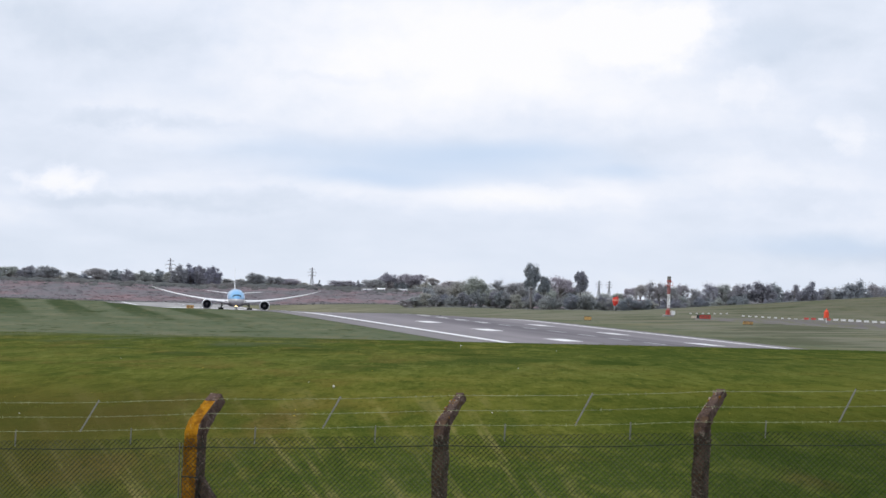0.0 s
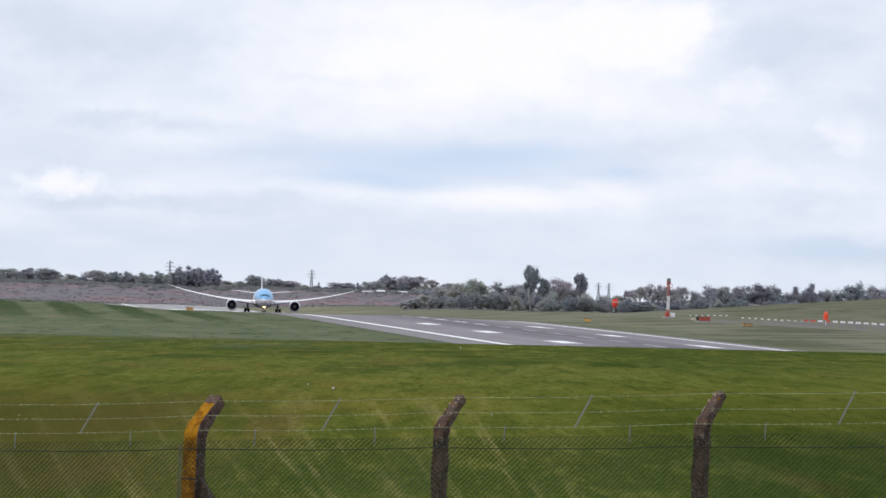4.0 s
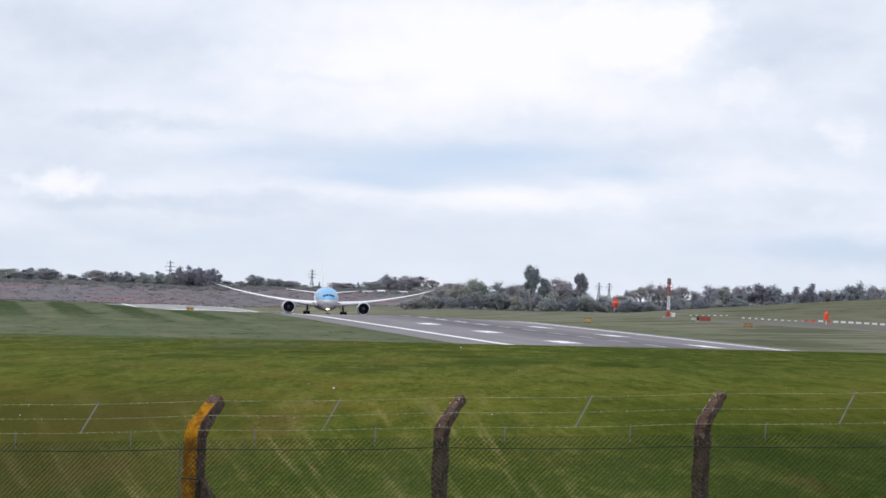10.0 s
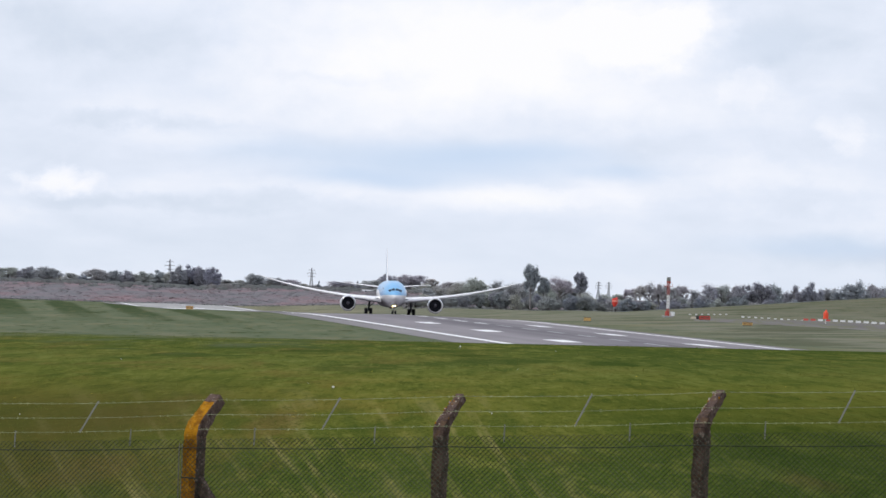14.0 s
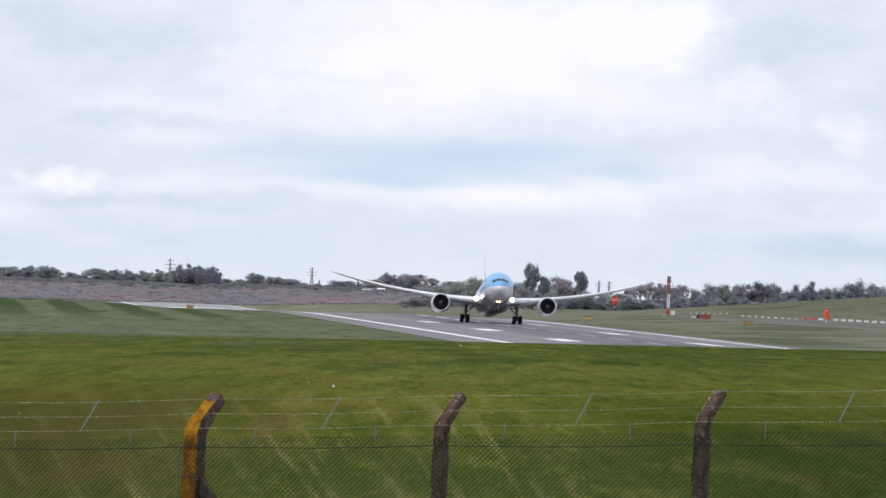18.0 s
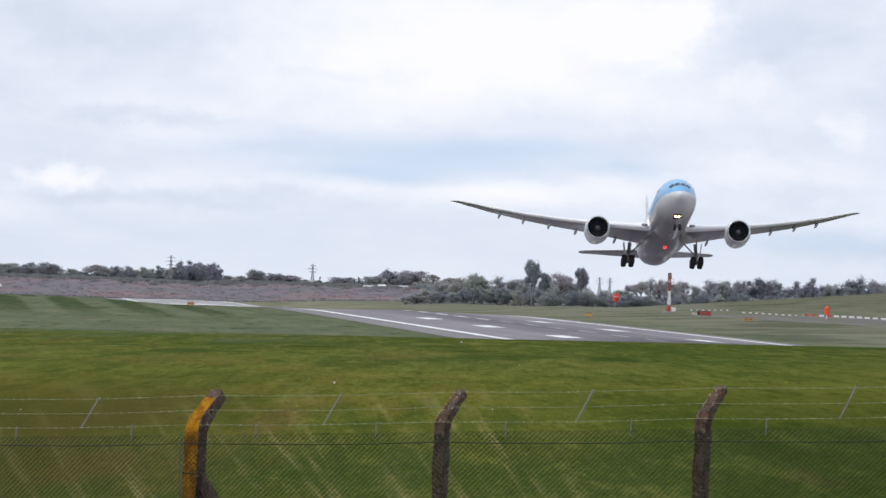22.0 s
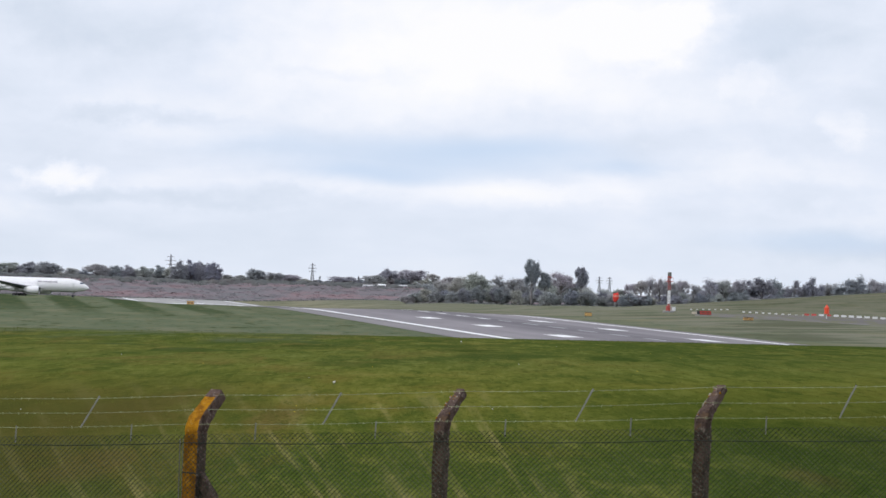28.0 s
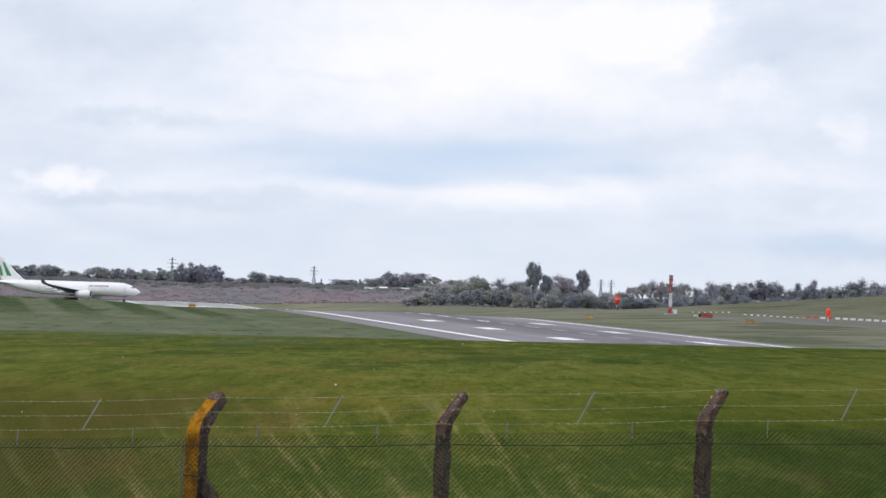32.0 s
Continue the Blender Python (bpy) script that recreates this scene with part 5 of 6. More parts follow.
def build_tree(kind, seed, label):
    """One tree of 10 m height and about 8 m spread at its own origin."""
    rnd = np.random.default_rng(seed)
    t = empty("tree", pose(0, 0, 0), label, "tree", "trees behind the airfield")
    tall, shape, leaf = TREES[kind]
    v, f, centre = crown_mesh(rnd, *shape)
    if kind == "cone":
        v = [(q[0] * (1.25 - q[2] / 9), q[1] * (1.25 - q[2] / 9), q[2]) for q in v]
    bm = bmesh.new()
    add_tube(bm, (0, 0, -0.4), (0.1, 0, tall), 0.32, 0.23, 9)
    add_tube(bm, (0.1, 0, tall - 0.05), (0.0, 0.1, 6.5), 0.23, 0.10, 7)
    add_tube(bm, (0.0, 0.1, 6.45), (0.1, 0.0, 8.6), 0.10, 0.03, 5)
    # a limb to each of the outer clumps, forked on the way
    for k, c in enumerate(centre):
        if kind == "cone" or k % 2 and kind in ("dense", "bush"):
            continue
        tip = Vector(c)
        z0 = min(max(tall * 0.85, tip.z - 0.75 * tip.xy.length), 6.3)
        start = Vector((0.07, 0.05, z0))
        mid = start.lerp(tip, 0.5) + Vector((rnd.uniform(-0.3, 0.3), rnd.uniform(-0.3, 0.3), 0.1))
        add_tube(bm, start, mid, 0.12, 0.075, 5)
        add_tube(bm, mid, tip, 0.075, 0.03, 4)
        if kind in ("bare", "umbrella"):
            for _ in range(3):
                add_tube(bm, mid.lerp(tip, 0.7), tip + Vector((rnd.uniform(-1, 1), rnd.uniform(-1, 1), rnd.uniform(-0.2, 0.9))), 0.035, 0.014, 3)
    part("trunk", bm, M_BARK, t)
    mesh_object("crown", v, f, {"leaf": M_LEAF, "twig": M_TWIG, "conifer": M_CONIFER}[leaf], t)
    return t


LABELS = {"bare": "bare grey-brown tree with fine twigs", "round": "dull green tree coming into leaf", "dense": "dark dense tree with a rounded crown",
          "umbrella": "spreading tree with a flat domed crown on open limbs", "bush": "low rounded bush coming into leaf",
          "column": "tall dark tree with an upright oval crown", "cone": "small dark pointed conifer"}
STOCK = {}


def plant(kind, variant, x, y, height, width, turn):
    """A tree on the ground at x, y."""
    m = Matrix.Translation((x, y, float(land(x, y)) - 0.1)) @ Matrix.Rotation(turn, 4, "Z") @ Matrix.Diagonal((width / 8.0, width / 8.0, height / 10.0, 1))
    key = (kind, variant)
    if key not in STOCK:
        STOCK[key] = build_tree(kind, 31 * variant + len(kind), LABELS[kind])
        STOCK[key].matrix_basis = m
    else:
        copy_thing(STOCK[key], m).scale = (width / 8.0, width / 8.0, height / 10.0)


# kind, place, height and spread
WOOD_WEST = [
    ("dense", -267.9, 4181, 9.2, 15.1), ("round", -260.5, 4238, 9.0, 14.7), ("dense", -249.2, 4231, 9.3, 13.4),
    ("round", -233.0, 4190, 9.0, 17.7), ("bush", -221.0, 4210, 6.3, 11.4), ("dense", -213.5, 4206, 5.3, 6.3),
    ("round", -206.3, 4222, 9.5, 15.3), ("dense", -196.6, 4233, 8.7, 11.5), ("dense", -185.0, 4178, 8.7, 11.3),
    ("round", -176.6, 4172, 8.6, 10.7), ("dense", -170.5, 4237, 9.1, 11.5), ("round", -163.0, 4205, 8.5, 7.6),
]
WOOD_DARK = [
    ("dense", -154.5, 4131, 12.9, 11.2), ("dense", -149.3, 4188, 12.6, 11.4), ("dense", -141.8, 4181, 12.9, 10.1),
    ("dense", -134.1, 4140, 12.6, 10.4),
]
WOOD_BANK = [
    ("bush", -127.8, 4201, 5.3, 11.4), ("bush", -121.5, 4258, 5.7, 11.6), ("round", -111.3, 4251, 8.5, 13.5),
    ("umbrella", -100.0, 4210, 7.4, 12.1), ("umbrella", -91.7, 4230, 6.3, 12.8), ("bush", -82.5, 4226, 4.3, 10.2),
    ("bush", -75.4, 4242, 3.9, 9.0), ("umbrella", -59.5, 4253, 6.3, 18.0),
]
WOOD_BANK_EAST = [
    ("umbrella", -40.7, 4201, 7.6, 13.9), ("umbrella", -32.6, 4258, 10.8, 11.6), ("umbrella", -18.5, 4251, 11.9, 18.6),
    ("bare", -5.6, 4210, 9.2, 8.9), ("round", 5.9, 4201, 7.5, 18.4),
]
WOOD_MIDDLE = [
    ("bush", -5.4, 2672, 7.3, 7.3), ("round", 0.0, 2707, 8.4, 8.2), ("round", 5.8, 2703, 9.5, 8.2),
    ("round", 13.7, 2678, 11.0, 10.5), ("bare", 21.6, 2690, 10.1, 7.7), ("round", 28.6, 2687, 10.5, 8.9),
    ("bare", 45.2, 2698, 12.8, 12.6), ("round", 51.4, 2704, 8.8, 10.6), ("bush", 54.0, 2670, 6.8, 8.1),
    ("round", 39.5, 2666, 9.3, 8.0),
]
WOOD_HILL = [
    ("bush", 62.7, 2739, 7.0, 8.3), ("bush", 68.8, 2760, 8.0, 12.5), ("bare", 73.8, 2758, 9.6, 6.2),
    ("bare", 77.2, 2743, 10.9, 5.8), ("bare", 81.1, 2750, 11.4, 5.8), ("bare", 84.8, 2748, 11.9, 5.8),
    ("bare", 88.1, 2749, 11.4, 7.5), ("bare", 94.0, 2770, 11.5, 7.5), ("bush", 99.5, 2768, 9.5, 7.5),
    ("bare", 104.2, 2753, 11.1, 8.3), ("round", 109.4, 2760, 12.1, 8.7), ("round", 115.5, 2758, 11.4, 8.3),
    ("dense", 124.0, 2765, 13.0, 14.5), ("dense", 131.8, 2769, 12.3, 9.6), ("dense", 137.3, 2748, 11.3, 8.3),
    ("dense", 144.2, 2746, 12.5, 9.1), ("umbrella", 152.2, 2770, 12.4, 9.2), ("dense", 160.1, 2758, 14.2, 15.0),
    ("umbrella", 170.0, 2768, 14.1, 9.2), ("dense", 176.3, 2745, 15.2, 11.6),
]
_r = random.Random(12)
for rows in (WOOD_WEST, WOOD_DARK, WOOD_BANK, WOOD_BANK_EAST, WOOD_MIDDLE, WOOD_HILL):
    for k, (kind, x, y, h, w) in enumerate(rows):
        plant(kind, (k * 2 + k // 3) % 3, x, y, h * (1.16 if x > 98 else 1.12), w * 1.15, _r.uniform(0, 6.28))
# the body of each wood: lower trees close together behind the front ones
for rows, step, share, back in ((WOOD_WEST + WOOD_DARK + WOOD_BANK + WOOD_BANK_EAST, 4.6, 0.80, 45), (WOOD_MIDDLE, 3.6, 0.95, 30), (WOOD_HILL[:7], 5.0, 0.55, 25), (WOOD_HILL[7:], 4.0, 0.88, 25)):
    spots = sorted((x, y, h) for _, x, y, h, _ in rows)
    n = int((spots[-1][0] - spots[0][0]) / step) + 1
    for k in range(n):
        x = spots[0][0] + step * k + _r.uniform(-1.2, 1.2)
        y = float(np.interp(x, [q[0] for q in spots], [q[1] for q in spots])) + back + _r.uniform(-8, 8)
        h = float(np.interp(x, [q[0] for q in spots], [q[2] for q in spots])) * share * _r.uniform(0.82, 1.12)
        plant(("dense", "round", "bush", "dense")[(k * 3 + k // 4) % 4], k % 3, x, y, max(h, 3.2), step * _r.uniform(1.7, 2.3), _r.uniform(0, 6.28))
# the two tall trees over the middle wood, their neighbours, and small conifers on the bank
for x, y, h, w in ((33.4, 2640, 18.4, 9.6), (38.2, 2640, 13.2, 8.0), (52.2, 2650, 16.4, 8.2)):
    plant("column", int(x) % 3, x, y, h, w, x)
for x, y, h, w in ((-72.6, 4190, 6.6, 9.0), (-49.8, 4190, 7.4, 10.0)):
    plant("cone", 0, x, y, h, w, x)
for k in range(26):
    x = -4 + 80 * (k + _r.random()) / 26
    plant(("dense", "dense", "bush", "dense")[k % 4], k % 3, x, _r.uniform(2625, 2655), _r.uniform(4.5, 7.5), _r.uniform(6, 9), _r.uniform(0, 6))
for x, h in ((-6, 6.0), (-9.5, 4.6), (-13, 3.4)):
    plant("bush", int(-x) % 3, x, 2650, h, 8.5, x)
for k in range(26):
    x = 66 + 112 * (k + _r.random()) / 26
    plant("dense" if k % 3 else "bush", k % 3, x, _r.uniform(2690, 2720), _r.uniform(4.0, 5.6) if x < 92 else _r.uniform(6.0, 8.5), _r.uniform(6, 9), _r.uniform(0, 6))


def scrub(name, count, xs, ys, size, mat, label, seed, high=0.8):
    """Bushes strewn over a stretch of ground: one object of many uneven domes with loose leaves over them."""
    rnd = np.random.default_rng(seed)
    x, y = rnd.uniform(*xs, size=count), rnd.uniform(*ys, size=count)
    s = size * rnd.uniform(0.5, 1.5, size=count)
    c = np.stack([x, y, land(x, y)], 1)
    ico = bmesh.new()
    bmesh.ops.create_icosphere(ico, subdivisions=2, radius=1.0)
    bmesh.ops.delete(ico, geom=[q for q in ico.verts if q.co.z < -0.35], context="VERTS")
    ico.verts.ensure_lookup_table()
    ico.verts.index_update()
    dome = np.array([tuple(q.co) for q in ico.verts])
    tris = np.array([[q.index for q in t.verts] for t in ico.faces])
    ico.free()
    v, f = [], []
    for k in range(count):
        r = rnd.uniform(0.72, 1.12, size=len(dome))
        f.append(tris + k * len(dome))
        v.append(c[k] + dome * r[:, None] * s[k] * np.array((rnd.uniform(1.0, 1.9), 1.6, high * rnd.uniform(0.7, 1.2))))
    leaves = 10
    n = count * leaves
    k = np.repeat(np.arange(count), leaves)
    q = rnd.normal(size=(n, 3))
    q /= np.linalg.norm(q, axis=1)[:, None]
    q[:, 2] = np.abs(q[:, 2])
    p = c[k] + q * (s[k] * rnd.uniform(0.85, 1.12, size=n))[:, None] * np.array((1.3, 1.4, high))
    a = np.cross(q + rnd.normal(size=(n, 3)) * 0.3, rnd.normal(size=(n, 3)))
    a /= np.linalg.norm(a, axis=1)[:, None]
    b = np.cross(q, a)
    la = (s[k] * rnd.uniform(0.10, 0.24, size=n))[:, None]
    loose = np.stack([p - a * la, p - b * la * 0.5, p + a * la, p + b * la * 0.5], 1).reshape(-1, 3)
    base = count * len(dome)
    faces = np.concatenate(f).tolist() + (np.arange(4 * n).reshape(-1, 4) + base).tolist()
    return tagged(mesh_object(name, np.concatenate(v + [loose]), faces, mat, smooth=True), label, "scrub", kind="stuff")


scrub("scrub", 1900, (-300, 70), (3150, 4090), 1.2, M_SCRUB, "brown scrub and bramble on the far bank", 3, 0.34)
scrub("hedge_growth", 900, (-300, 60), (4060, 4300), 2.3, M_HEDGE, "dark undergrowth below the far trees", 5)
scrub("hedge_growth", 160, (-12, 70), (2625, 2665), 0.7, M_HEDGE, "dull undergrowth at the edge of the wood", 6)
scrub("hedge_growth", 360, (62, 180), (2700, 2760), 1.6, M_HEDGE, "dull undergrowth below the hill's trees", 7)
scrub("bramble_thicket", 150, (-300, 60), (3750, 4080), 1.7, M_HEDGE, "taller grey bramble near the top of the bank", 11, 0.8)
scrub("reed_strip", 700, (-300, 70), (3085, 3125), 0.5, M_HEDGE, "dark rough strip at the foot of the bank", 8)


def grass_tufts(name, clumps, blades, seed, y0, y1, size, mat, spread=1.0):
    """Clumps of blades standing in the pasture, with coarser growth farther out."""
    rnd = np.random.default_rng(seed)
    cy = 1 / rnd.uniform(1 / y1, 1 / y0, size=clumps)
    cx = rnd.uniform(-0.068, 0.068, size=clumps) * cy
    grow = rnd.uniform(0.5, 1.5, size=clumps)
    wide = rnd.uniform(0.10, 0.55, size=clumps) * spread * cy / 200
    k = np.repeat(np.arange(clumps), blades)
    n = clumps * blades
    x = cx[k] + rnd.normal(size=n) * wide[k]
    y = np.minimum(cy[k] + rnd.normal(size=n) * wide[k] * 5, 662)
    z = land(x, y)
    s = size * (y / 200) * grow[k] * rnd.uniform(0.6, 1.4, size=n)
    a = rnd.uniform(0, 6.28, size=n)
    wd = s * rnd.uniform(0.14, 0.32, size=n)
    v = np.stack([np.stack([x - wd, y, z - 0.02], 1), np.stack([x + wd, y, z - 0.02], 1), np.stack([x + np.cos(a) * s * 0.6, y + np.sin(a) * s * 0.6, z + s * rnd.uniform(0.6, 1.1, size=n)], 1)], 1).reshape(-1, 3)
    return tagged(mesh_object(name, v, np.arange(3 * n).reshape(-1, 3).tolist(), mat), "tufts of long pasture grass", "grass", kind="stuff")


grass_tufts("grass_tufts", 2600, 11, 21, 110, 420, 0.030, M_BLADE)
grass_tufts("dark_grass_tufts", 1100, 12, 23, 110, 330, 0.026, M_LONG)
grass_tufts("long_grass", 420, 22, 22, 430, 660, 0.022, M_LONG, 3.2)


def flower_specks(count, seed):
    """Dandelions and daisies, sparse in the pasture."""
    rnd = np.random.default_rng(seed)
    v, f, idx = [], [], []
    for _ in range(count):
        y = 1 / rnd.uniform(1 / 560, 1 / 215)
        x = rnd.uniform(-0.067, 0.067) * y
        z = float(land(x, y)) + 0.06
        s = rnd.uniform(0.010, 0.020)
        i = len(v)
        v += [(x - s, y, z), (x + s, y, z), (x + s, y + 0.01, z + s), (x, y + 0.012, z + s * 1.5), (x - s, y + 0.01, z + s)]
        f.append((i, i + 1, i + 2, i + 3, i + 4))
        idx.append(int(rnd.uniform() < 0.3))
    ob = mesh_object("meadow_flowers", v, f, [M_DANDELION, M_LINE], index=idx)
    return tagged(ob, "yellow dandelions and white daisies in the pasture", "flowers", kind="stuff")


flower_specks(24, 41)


# ---- airfield furniture ----
def on_land(x, y, turn=0.0):
    return Matrix.Translation((x, y, float(land(x, y)))) @ Matrix.Rotation(radians(turn), 4, "Z")


def lattice_mast(x, y, h):
    p = empty("lattice_mast", on_land(x, y, 20), "red and white banded lattice mast on a concrete base", "mast")
    part("base", box((2.4, 2.0, 0.5), (0, 0, 0.2), None, 0.05), M_CONCRETE, p)
    w = 0.27
    bands = 5
    for k in range(bands):
        z0, z1 = 0.4 + (h - 1.6) * k / bands, 0.4 + (h - 1.6) * (k + 1) / bands
        bm = bmesh.new()
        for sx in (-w, w):
            for sy in (-w, w):
                add_tube(bm, (sx, sy, z0), (sx, sy, z1), 0.065, 0.065, 5)
        n = 3
        for j in range(n):
            a, b = z0 + (z1 - z0) * j / n, z0 + (z1 - z0) * (j + 1) / n
            for s in (-w, w):
                add_tube(bm, (-w, s, a), (w, s, b), 0.04, 0.04, 4)
                add_tube(bm, (w, s, a), (-w, s, b), 0.04, 0.04, 4)
                add_tube(bm, (s, -w, a), (s, w, b), 0.04, 0.04, 4)
        part("mast_section", bm, M_MAST_RED if k in (0, 3, 4) else M_LINE, p, "red lattice section" if k in (0, 3, 4) else "white lattice section")
    plat = box((1.7, 1.3, 0.16), (0, 0, h - 2.6), None, 0.03)
    for sx in (-0.8, 0.8):
        add_tube(plat, (sx, -0.7, h - 2.5), (sx, -0.7, h - 1.6), 0.05, 0.05, 5)
    add_tube(plat, (-0.8, -0.6, h - 1.6), (0.8, -0.6, h - 1.6), 0.05, 0.05, 5)
    part("platform", plat, M_RED, p, "red work platform")
    part("head_box", box((0.85, 0.8, 1.7), (0, 0, h - 0.95), None, 0.06), M_STEEL, p, "grey equipment head")
    part("head_band", box((0.9, 0.85, 0.35), (0, 0, h - 1.35), None, 0.03), M_RED, p)
    cab = box((1.1, 1.0, 1.1), (1.15, -0.4, 0.95), None, 0.05)
    part("cabinet", cab, M_LINE, p, "white equipment cabinet")
    part("cabinet_red", box((0.9, 0.9, 1.5), (-0.35, -0.5, 0.9), None, 0.05), M_RED, p, "red equipment cabinet")
    return p


def steel_pylon(x, y, h):
    p = empty("power_pylon", on_land(x, y, 15), "grey lattice electricity pylon", "pylon", "electricity pylons")
    bm = bmesh.new()
    lv = [(0, h * 0.11), (h * 0.3, h * 0.062), (h * 0.55, h * 0.034), (h, h * 0.012)]
    for (z0, w0), (z1, w1) in zip(lv, lv[1:]):
        for sx in (-1, 1):
            for sy in (-1, 1):
                add_tube(bm, (sx * w0, sy * w0, z0), (sx * w1, sy * w1, z1), 0.17, 0.15, 4)
        for k in range(3):
            a, b = k / 3, (k + 1) / 3
            za, zb = z0 + (z1 - z0) * a, z0 + (z1 - z0) * b
            wa, wb = w0 + (w1 - w0) * a, w0 + (w1 - w0) * b
            for s in (-1, 1):
                add_tube(bm, (-wa, s * wa, za), (wb, s * wb, zb), 0.08, 0.08, 4)
                add_tube(bm, (wa, s * wa, za), (-wb, s * wb, zb), 0.08, 0.08, 4)
    part("tower", bm, M_PYLON, p)
    for z, r in ((h * 0.62, h * 0.16), (h * 0.76, h * 0.20), (h * 0.90, h * 0.13)):
        arm = bmesh.new()
        for s in (-1, 1):
            add_tube(arm, (0, 0.4, z), (s * r, 0, z + 0.3), 0.13, 0.07, 4)
            add_tube(arm, (0, -0.4, z + h * 0.03), (s * r, 0, z + 0.3), 0.10, 0.06, 4)
            add_tube(arm, (s * r * 0.96, 0, z + 0.2), (s * r * 0.96, 0, z - h * 0.035), 0.10, 0.10, 5)
        part("cross_arm", arm, M_PYLON, p)
    return p


def guidance_sign(x, y, w=2.4, h=0.9, mat=None, turn=0.0, label="yellow airfield guidance sign on short legs"):
    p = empty("airfield_sign", on_land(x, y, turn), label, "sign", "airfield signs")
    part("panel", box((w, 0.25, h), (0, 0, 0.35 + h / 2), None, 0.03), mat or M_YELLOW, p)
    part("rim", add_box(box((w + 0.08, 0.29, 0.06), (0, 0, 0.33), None), (w + 0.08, 0.29, 0.06), (0, 0, 0.37 + h)), M_BLACK, p)
    for s in (-1, 1):
        if w > 1.8:
            part("bar", box((w * 0.3, 0.01, h * 0.3), (s * w * 0.22, -0.135, 0.35 + h / 2)), M_BAR, p)
        part("leg", box((0.10, 0.10, 0.40), (s * w * 0.36, 0, 0.17), None, 0.01), M_STEEL, p)
    return p


def windsock_marker(x, y, h, w, label, low=0.36):
    p = empty("marker_beacon", on_land(x, y), label, "marker")
    part("pole", tube((0, 0, 0), (0, 0, h * 0.5), 0.09, 0.07, 8), M_LINE, p)
    body = bmesh.new()
    add_tube(body, (0, 0, h * low), (0, 0, h * 0.80), w * 0.5, w * 0.5, 14)
    add_tube(body, (0, 0, h * 0.80), (0.05, 0, h), w * 0.42, w * 0.05, 14)
    part("body", body, M_ORANGE, p, "bright orange marker drum")
    return p


def windsock(x, y, h):
    """A limp orange sleeve hanging from the hoop of its pole."""
    p = empty("windsock", on_land(x, y), "limp orange windsock hanging on a white pole by the wood", "windsock")
    part("pole", tube((0, 0, 0), (0, 0, h), 0.09, 0.06, 8), M_LINE, p)
    rows = ((0.0, 0.15, 0.84), (0.40, 0.28, 1.04), (0.8, 0.32, 1.12), (1.3, 0.31, 1.10), (1.8, 0.24, 1.00), (2.3, 0.15, 0.80), (2.75, 0.06, 0.56), (3.05, 0.0, 0.32))
    for k, ((z0, x0, r0), (z1, x1, r1)) in enumerate(zip(rows, rows[1:])):
        bm = tube((x0, 0, h - z0), (x1, 0, h - z1 - 0.02), r0, r1, 12)
        part("sleeve_band", bm, M_PINK if k in (2,) else M_SOCK, p, "pale pink sleeve band" if k in (2,) else "")
    hoop = bmesh.new()
    for k in range(12):
        a, b = 2 * math.pi * k / 12, 2 * math.pi * (k + 1) / 12
        add_tube(hoop, (0.15 + 0.84 * math.cos(a), 0.84 * math.sin(a), h + 0.02), (0.15 + 0.84 * math.cos(b), 0.84 * math.sin(b), h + 0.02), 0.05, 0.05, 5)
    part("hoop", hoop, M_STEEL, p)
    return p


def barrier(x, y, turn, red):
    ob = empty("barrier_block", on_land(x, y, turn), "red plastic barrier block on the apron edge" if red else "white plastic barrier block on the apron edge", "barrier", "apron barriers")
    bm = bmesh.new()
    prof = [(-0.32, 0), (-0.32, 0.22), (-0.16, 0.5), (-0.11, 0.85), (0.11, 0.85), (0.16, 0.5), (0.32, 0.22), (0.32, 0)]
    a = [bm.verts.new((-0.92, q, z)) for q, z in prof]
    b = [bm.verts.new((0.92, q, z)) for q, z in prof]
    n = len(prof)
    for k in range(n):
        bm.faces.new((a[k], a[(k + 1) % n], b[(k + 1) % n], b[k]))
    bm.faces.new(a[::-1])
    bm.faces.new(b)
    bmesh.ops.recalc_face_normals(bm, faces=bm.faces)
    part("block", bm, M_RED if red else M_BARRIER, ob)
    # black blocks stand in for the shade inside the lifting slots
    for s in (-0.5, 0.5):
        part("slot", box((0.3, 0.70, 0.10), (s, 0, 0.06)), M_BLACK, ob)
    return ob


def apron_strip():
    """Disused taxiway beyond the runway: dark asphalt curving away to one side."""
    v, f = [], []
    n = 40
    for j in range(n + 1):
        k = j / n
        x0, y0 = 53 + 36 * k, 1475 - 250 * k
        x1, y1 = 69 + 38 * k, 1915 - 480 * k
        for i in range(9):
            q = i / 8
            x, y = x0 + (x1 - x0) * q, y0 + (y1 - y0) * q
            if i == 0:
                y += 16 * math.sin(k * 23) + 11 * math.sin(k * 51 + 1)
            v.append((x, y, float(land(x, y)) + (-0.25, 0.02, 0.08)[min(i, 2)]))
    for j in range(n):
        for i in range(8):
            a = j * 9 + i
            f.append((a, a + 1, a + 10, a + 9))
    ob = mesh_object("taxiway", v, f, M_APRON)
    return tagged(ob, "dark disused taxiway asphalt beside the runway", "taxiway", kind="structure")


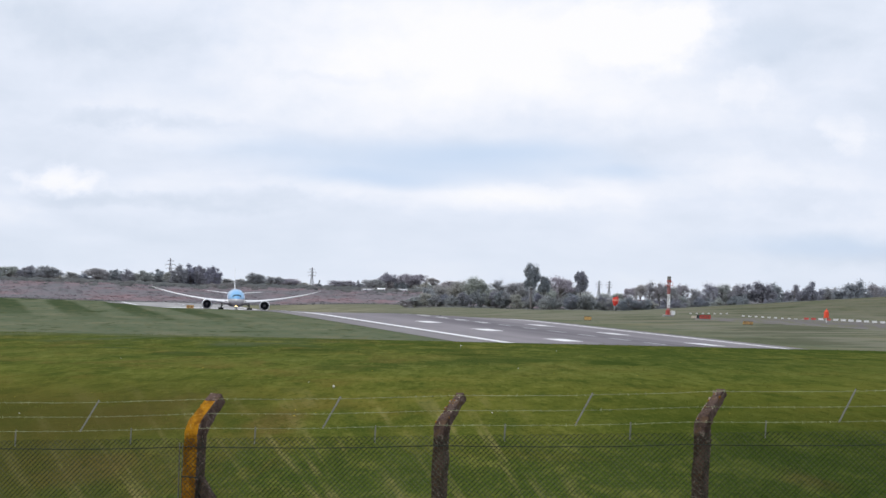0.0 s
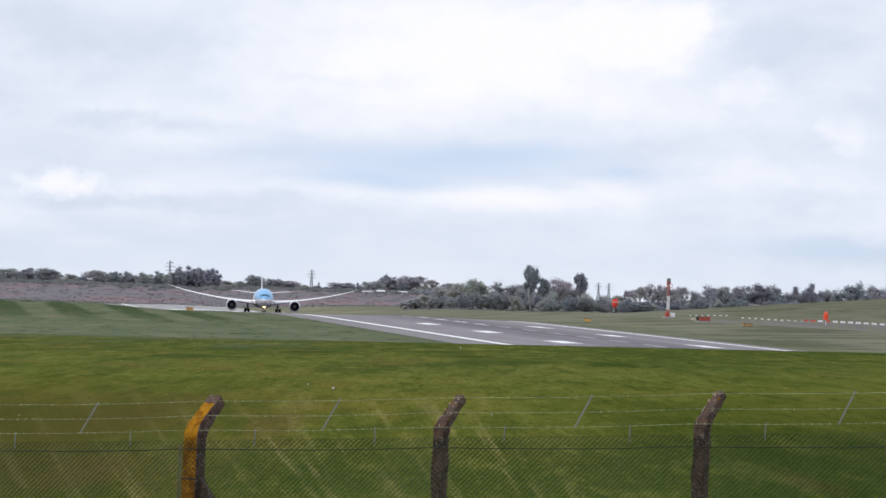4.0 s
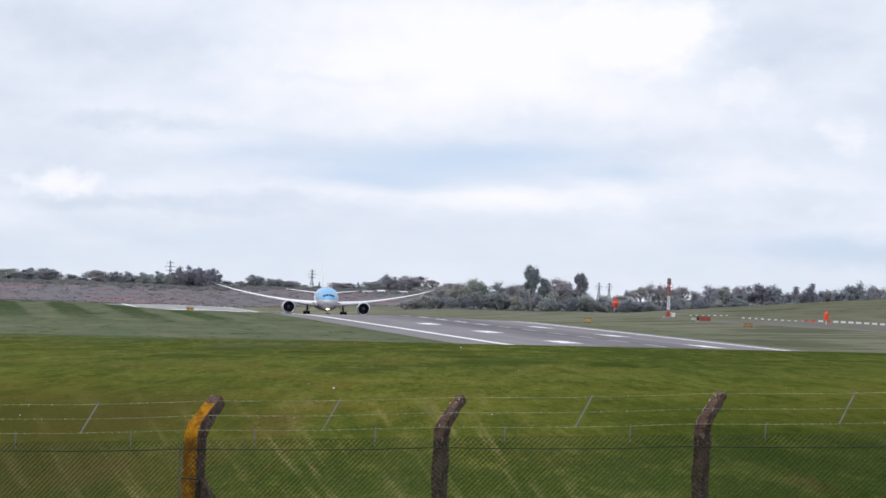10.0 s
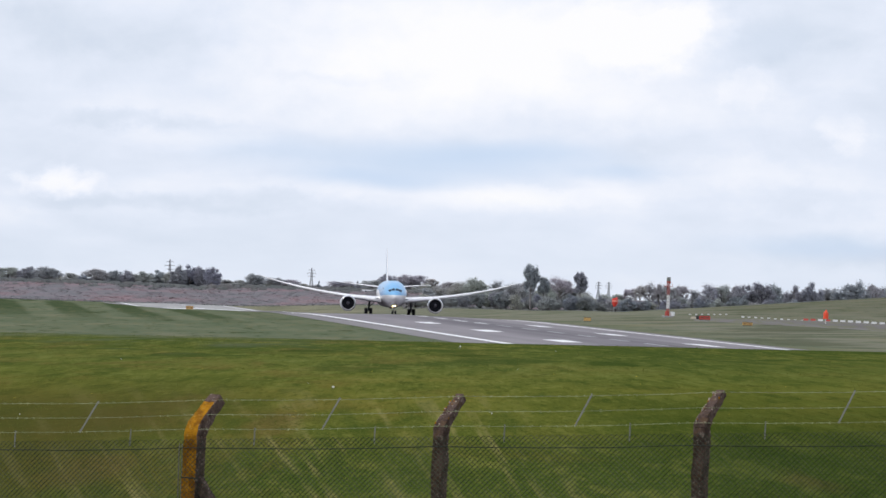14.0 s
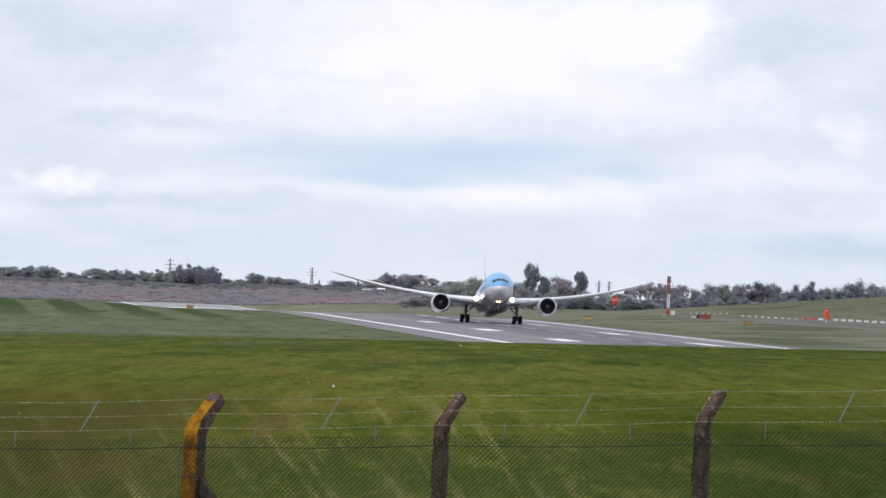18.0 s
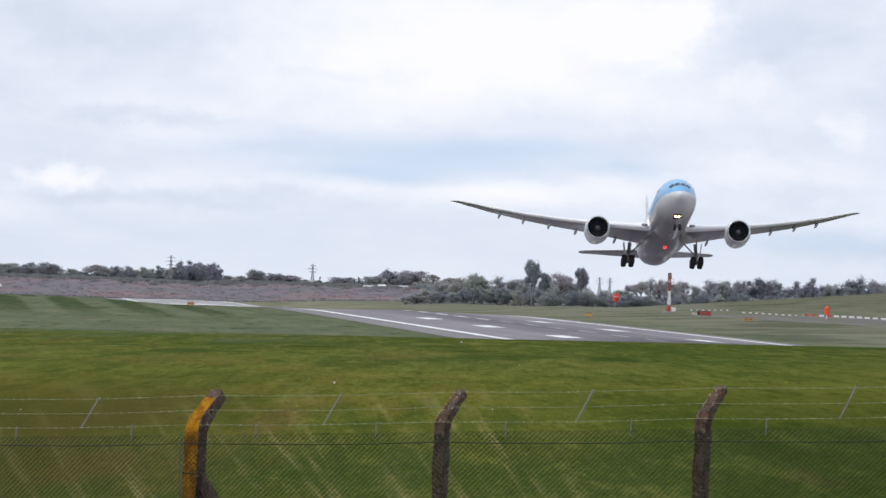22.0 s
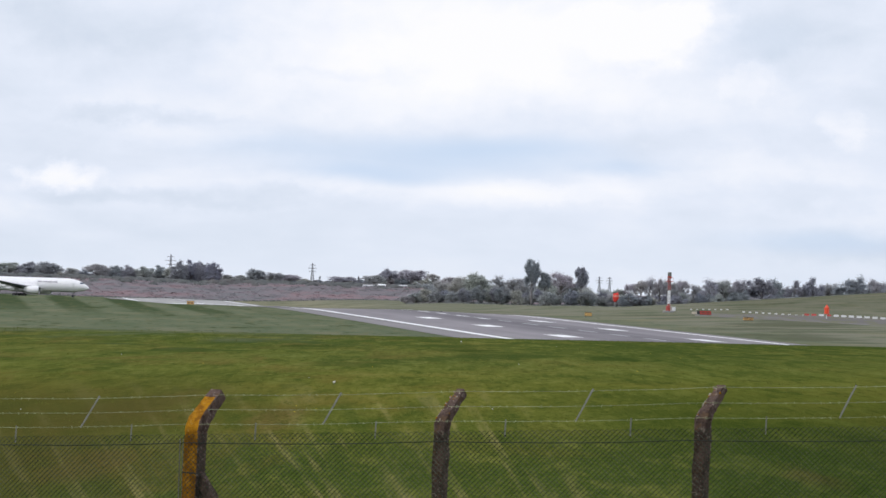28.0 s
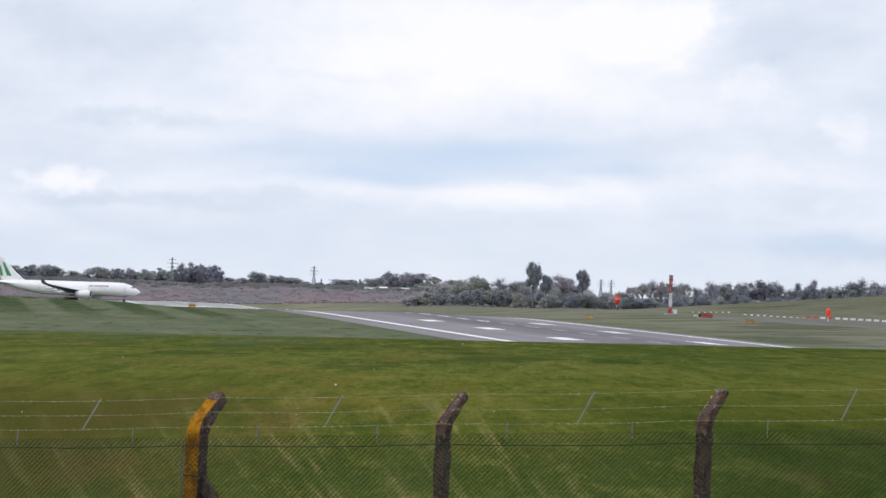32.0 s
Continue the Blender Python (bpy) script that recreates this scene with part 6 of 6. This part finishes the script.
apron_strip()
lattice_mast(60.5, 1882, 10.8)
for x, y, h in ((-169.5, 4400, 17.0), (-82.0, 4450, 14.0), (104.5, 4700, 12.0), (111.8, 4720, 12.0)):
    steel_pylon(x, y, h)
guidance_sign(-91.0, 2560, 2.6, 1.2)
guidance_sign(-132.5, 2560, 1.4, 0.7)
guidance_sign(-123.5, 2540, 2.0, 0.5)
guidance_sign(31.0, 1490, 1.5, 0.7)
guidance_sign(-0.2, 1700, 0.9, 0.4)
guidance_sign(60.6, 1394, 2.0, 0.55, M_YELLOW)
red_sign = guidance_sign(57.0, 1524, 2.4, 0.8, M_RED, label="red airfield sign with black and cream panels")
part("location_panel", box((0.62, 0.25, 0.74), (-1.54, 0, 0.75), None, 0.03), M_BLACK, red_sign, "black location panel")
part("arrow_panel", box((1.1, 0.25, 0.46), (-2.42, 0, 0.62), None, 0.03), M_CREAM, red_sign, "cream arrow panel")
windsock(60.8, 2480, 5.75)
windsock_marker(79.2, 1452, 2.9, 1.05, "orange pointed marker on a white pole in the grass")
BARRIER_ENDS = [(69.2, 1958, 78.9, 1950, 7, 0.3), (81.3, 1900, 94.3, 1842, 10, 0.38), (80.3, 1552, 91.2, 1458, 11, 0.58)]
for (x0, y0, x1, y1, count, size) in BARRIER_ENDS:
    for k in range(count):
        q = k / (count - 1)
        b = barrier(x0 + (x1 - x0) * q, y0 + (y1 - y0) * q, -8 + _r.uniform(-6, 6), size > 0.5 and k in (0, 1, 3))
        b.scale = (size, size, size)


def marker_peg(x, y, h):
    p = empty("marker_peg", on_land(x, y), "small white marker peg standing in the grass", "marker", "marker pegs")
    part("stake", tube((0, 0, -0.1), (0, 0, h), 0.010, 0.009, 8), M_BARK, p)
    part("cap", box((0.09, 0.05, 0.07), (0, 0, h - 0.03), None, 0.01), M_LINE, p)
    return p


marker_peg(-4.4, 296, 0.14)
marker_peg(1.6, 544, 0.28)


def far_house(x, y, w, d, h, roof_mat):
    p = empty("house", on_land(x, y, 12), "white house with a pale roof among the far trees", "house", "far houses")
    part("wall", box((w, d, h), (0, 0, h / 2), None, 0.05), M_RENDERED, p)
    bm = bmesh.new()
    vs = [bm.verts.new(c) for c in ((-w / 2 - 0.3, -d / 2 - 0.3, h), (w / 2 + 0.3, -d / 2 - 0.3, h), (w / 2 + 0.3, d / 2 + 0.3, h), (-w / 2 - 0.3, d / 2 + 0.3, h), (-w / 2, 0, h + 0.7), (w / 2, 0, h + 0.7))]
    for q in ((0, 1, 5, 4), (2, 3, 4, 5), (0, 4, 3), (1, 2, 5), (3, 2, 1, 0)):
        bm.faces.new([vs[i] for i in q])
    part("roof", bm, roof_mat, p)
    for s in (-1, 1):
        win = part("window", box((1.1, 0.06, 1.0), (s * w * 0.27, -d / 2 - 0.02, h * 0.55)), M_LINE, p)
        part("pane", box((0.9, 0.04, 0.8), (s * w * 0.27, -d / 2 - 0.05, h * 0.55)), M_GLASS, win)
    return p


far_house(-41.5, 4006, 6.8, 4, 0.6, M_GREY)
far_house(-34.3, 4002, 4.0, 4, 1.2, M_WHITE)
far_house(-22.2, 4004, 4.8, 4, 1.1, M_GREY)


# ---- what moves ----
def track_y(t):
    """Distance of the airliner from the camera along its take-off run."""
    return 2431.97 - 47.545 * t - 0.79429 * t * t


def motions():
    rows = []
    heights = [(18.2, 0.0), (18.5, 0.25), (19.0, 1.2), (19.5, 1.7), (20.0, 2.4), (20.5, 3.6), (21.0, 5.8), (21.5, 8.0), (22.0, 10.1), (22.5, 13.8), (23.0, 17.4), (23.5, 21.1),
               (24.0, 25.0), (24.5, 29.25), (25.0, 33.55), (26.0, 44), (28.0, 64.0), (30.0, 84.0), (32.0, 104.0)]
    tilts = [(0, 0), (16.6, 0.0), (17.0, 1.2), (17.5, 2.8), (18.0, 5.0), (18.5, 7.2), (19.0, 8.6), (20.0, 9.9), (21.0, 10.8), (22.0, 11.4), (23.0, 12.0), (24.0, 12.6), (32.0, 13.0)]
    leans = [(0, 0), (17.5, 0.0), (18.0, -0.5), (19.0, 0.1), (20, -0.5), (21, 0.0), (22, 0.1), (32, 0.0)]
    t = 0.0
    while t <= 32.001:
        y = track_y(t)
        x = float(centre_x(y)) + float(np.interp(t, [0, 12, 17, 19, 21, 23, 24, 25, 32], [0.8, 1.2, 1.5, 1.3, 0.6, 0.1, -1.2, -2.0, -5.0]))
        g = float(land(x, y)) if y > 1240 else EYE[2] - 5.23
        z = g + 0.07 + float(np.interp(t, [a for a, _ in heights], [b for _, b in heights]))
        rows.append((t, pose(x, y, z, 0, 0, float(np.interp(t, [0, 21, 23, 24, 32], [182.7, 182.8, 183.6, 183.75, 183.9]))) @ pose(0, 0, 0, float(np.interp(t, [a for a, _ in tilts], [b for _, b in tilts])), float(np.interp(t, [a for a, _ in leans], [b for _, b in leans])), 0)))
        t += 0.5
    walk(airliner, rows)
    # the wings bend up as they take the load, and the gear legs hang out
    for w, s in zip(airliner_wings, (-1, 1)):
        hinge = Matrix.Translation((0, 0, 3.2))
        bend = ((0, -1.2), (13, -1.2), (16.5, -0.4), (18.0, 1.3), (19.0, 3.6), (20.0, 4.0), (21.0, 3.7), (22.0, 3.6), (23.0, 3.1), (24.0, 2.8), (32, 2.8))
        walk(w, [(t, hinge @ pose(0, 0, 0, 0, -s * a, 0) @ hinge.inverted()) for t, a in bend])
        e = airliner_engines[0 if s < 0 else 1]
        home = e.matrix_basis.copy()
        walk(e, [(t, hinge @ pose(0, 0, 0, 0, -s * a * 0.8, 0) @ hinge.inverted() @ home) for t, a in bend])
    # turned forward late in the run, away otherwise, imitating the landing lights' narrow beam
    for lamp in airliner_lights:
        home = lamp.matrix_basis.copy()
        walk(lamp, [(t, home @ pose(0, 0, 0, a)) for t, a in ((0, 92), (15.0, 92), (16.6, 4), (18.2, 4), (19.0, 76), (19.6, 92), (32, 92))])
    # the beacon turns its lamp to the front and away again, imitating flashes
    rest = (0, 4.0, 1.55)
    turns = [(0, 180)]
    for t in (9.0, 12.0, 19.0, 22.0):
        turns += [(t + 0.15 * k, 180 + turns[-1][1] // 360 * 360 + a) for k, a in ((-3, 0), (-2, 70), (-1, 140), (0, 180), (1, 220), (2, 290), (3, 360))]
    turns.append((32, turns[-1][1]))
    walk(airliner_beacon, [(t, pose(*rest, 0, 0, a)) for t, a in turns])
    for g, bogie in airliner_gears:
        hang = ((0, 0.0), (17.5, 0.0), (18.4, 0.05), (19.2, 0.35), (20.0, 0.45), (23.6, 0.45), (25.0, 0.45), (32, 0.45))
        walk(g, [(t, pose(0, 0, -a)) for t, a in hang])
        home = bogie.matrix_basis.copy()
        walk(bogie, [(t, pose(0, 0, -a) @ home @ pose(0, 0, 0, tip)) for (t, a), tip in zip(hang, (0, 0, 3, 5, 4, 2, -10, -12))])
    rows = []
    for t, nose_x in ((0, -282), (10, -236), (20, -189), (22, -179.5), (23, -173.5), (24, -168.5), (25, -162.5), (28, -144.5), (30, -133.5), (32, -124.5)):
        a = radians(12)
        cx, cy = nose_x + 2.6 - 28.9 * math.cos(a), 2840 + 28.9 * math.sin(a)
        rows.append((t, pose(cx, cy, TAXI_Z, 0, 0, -90 - 12)))
    walk(white_airliner, rows)


motions()
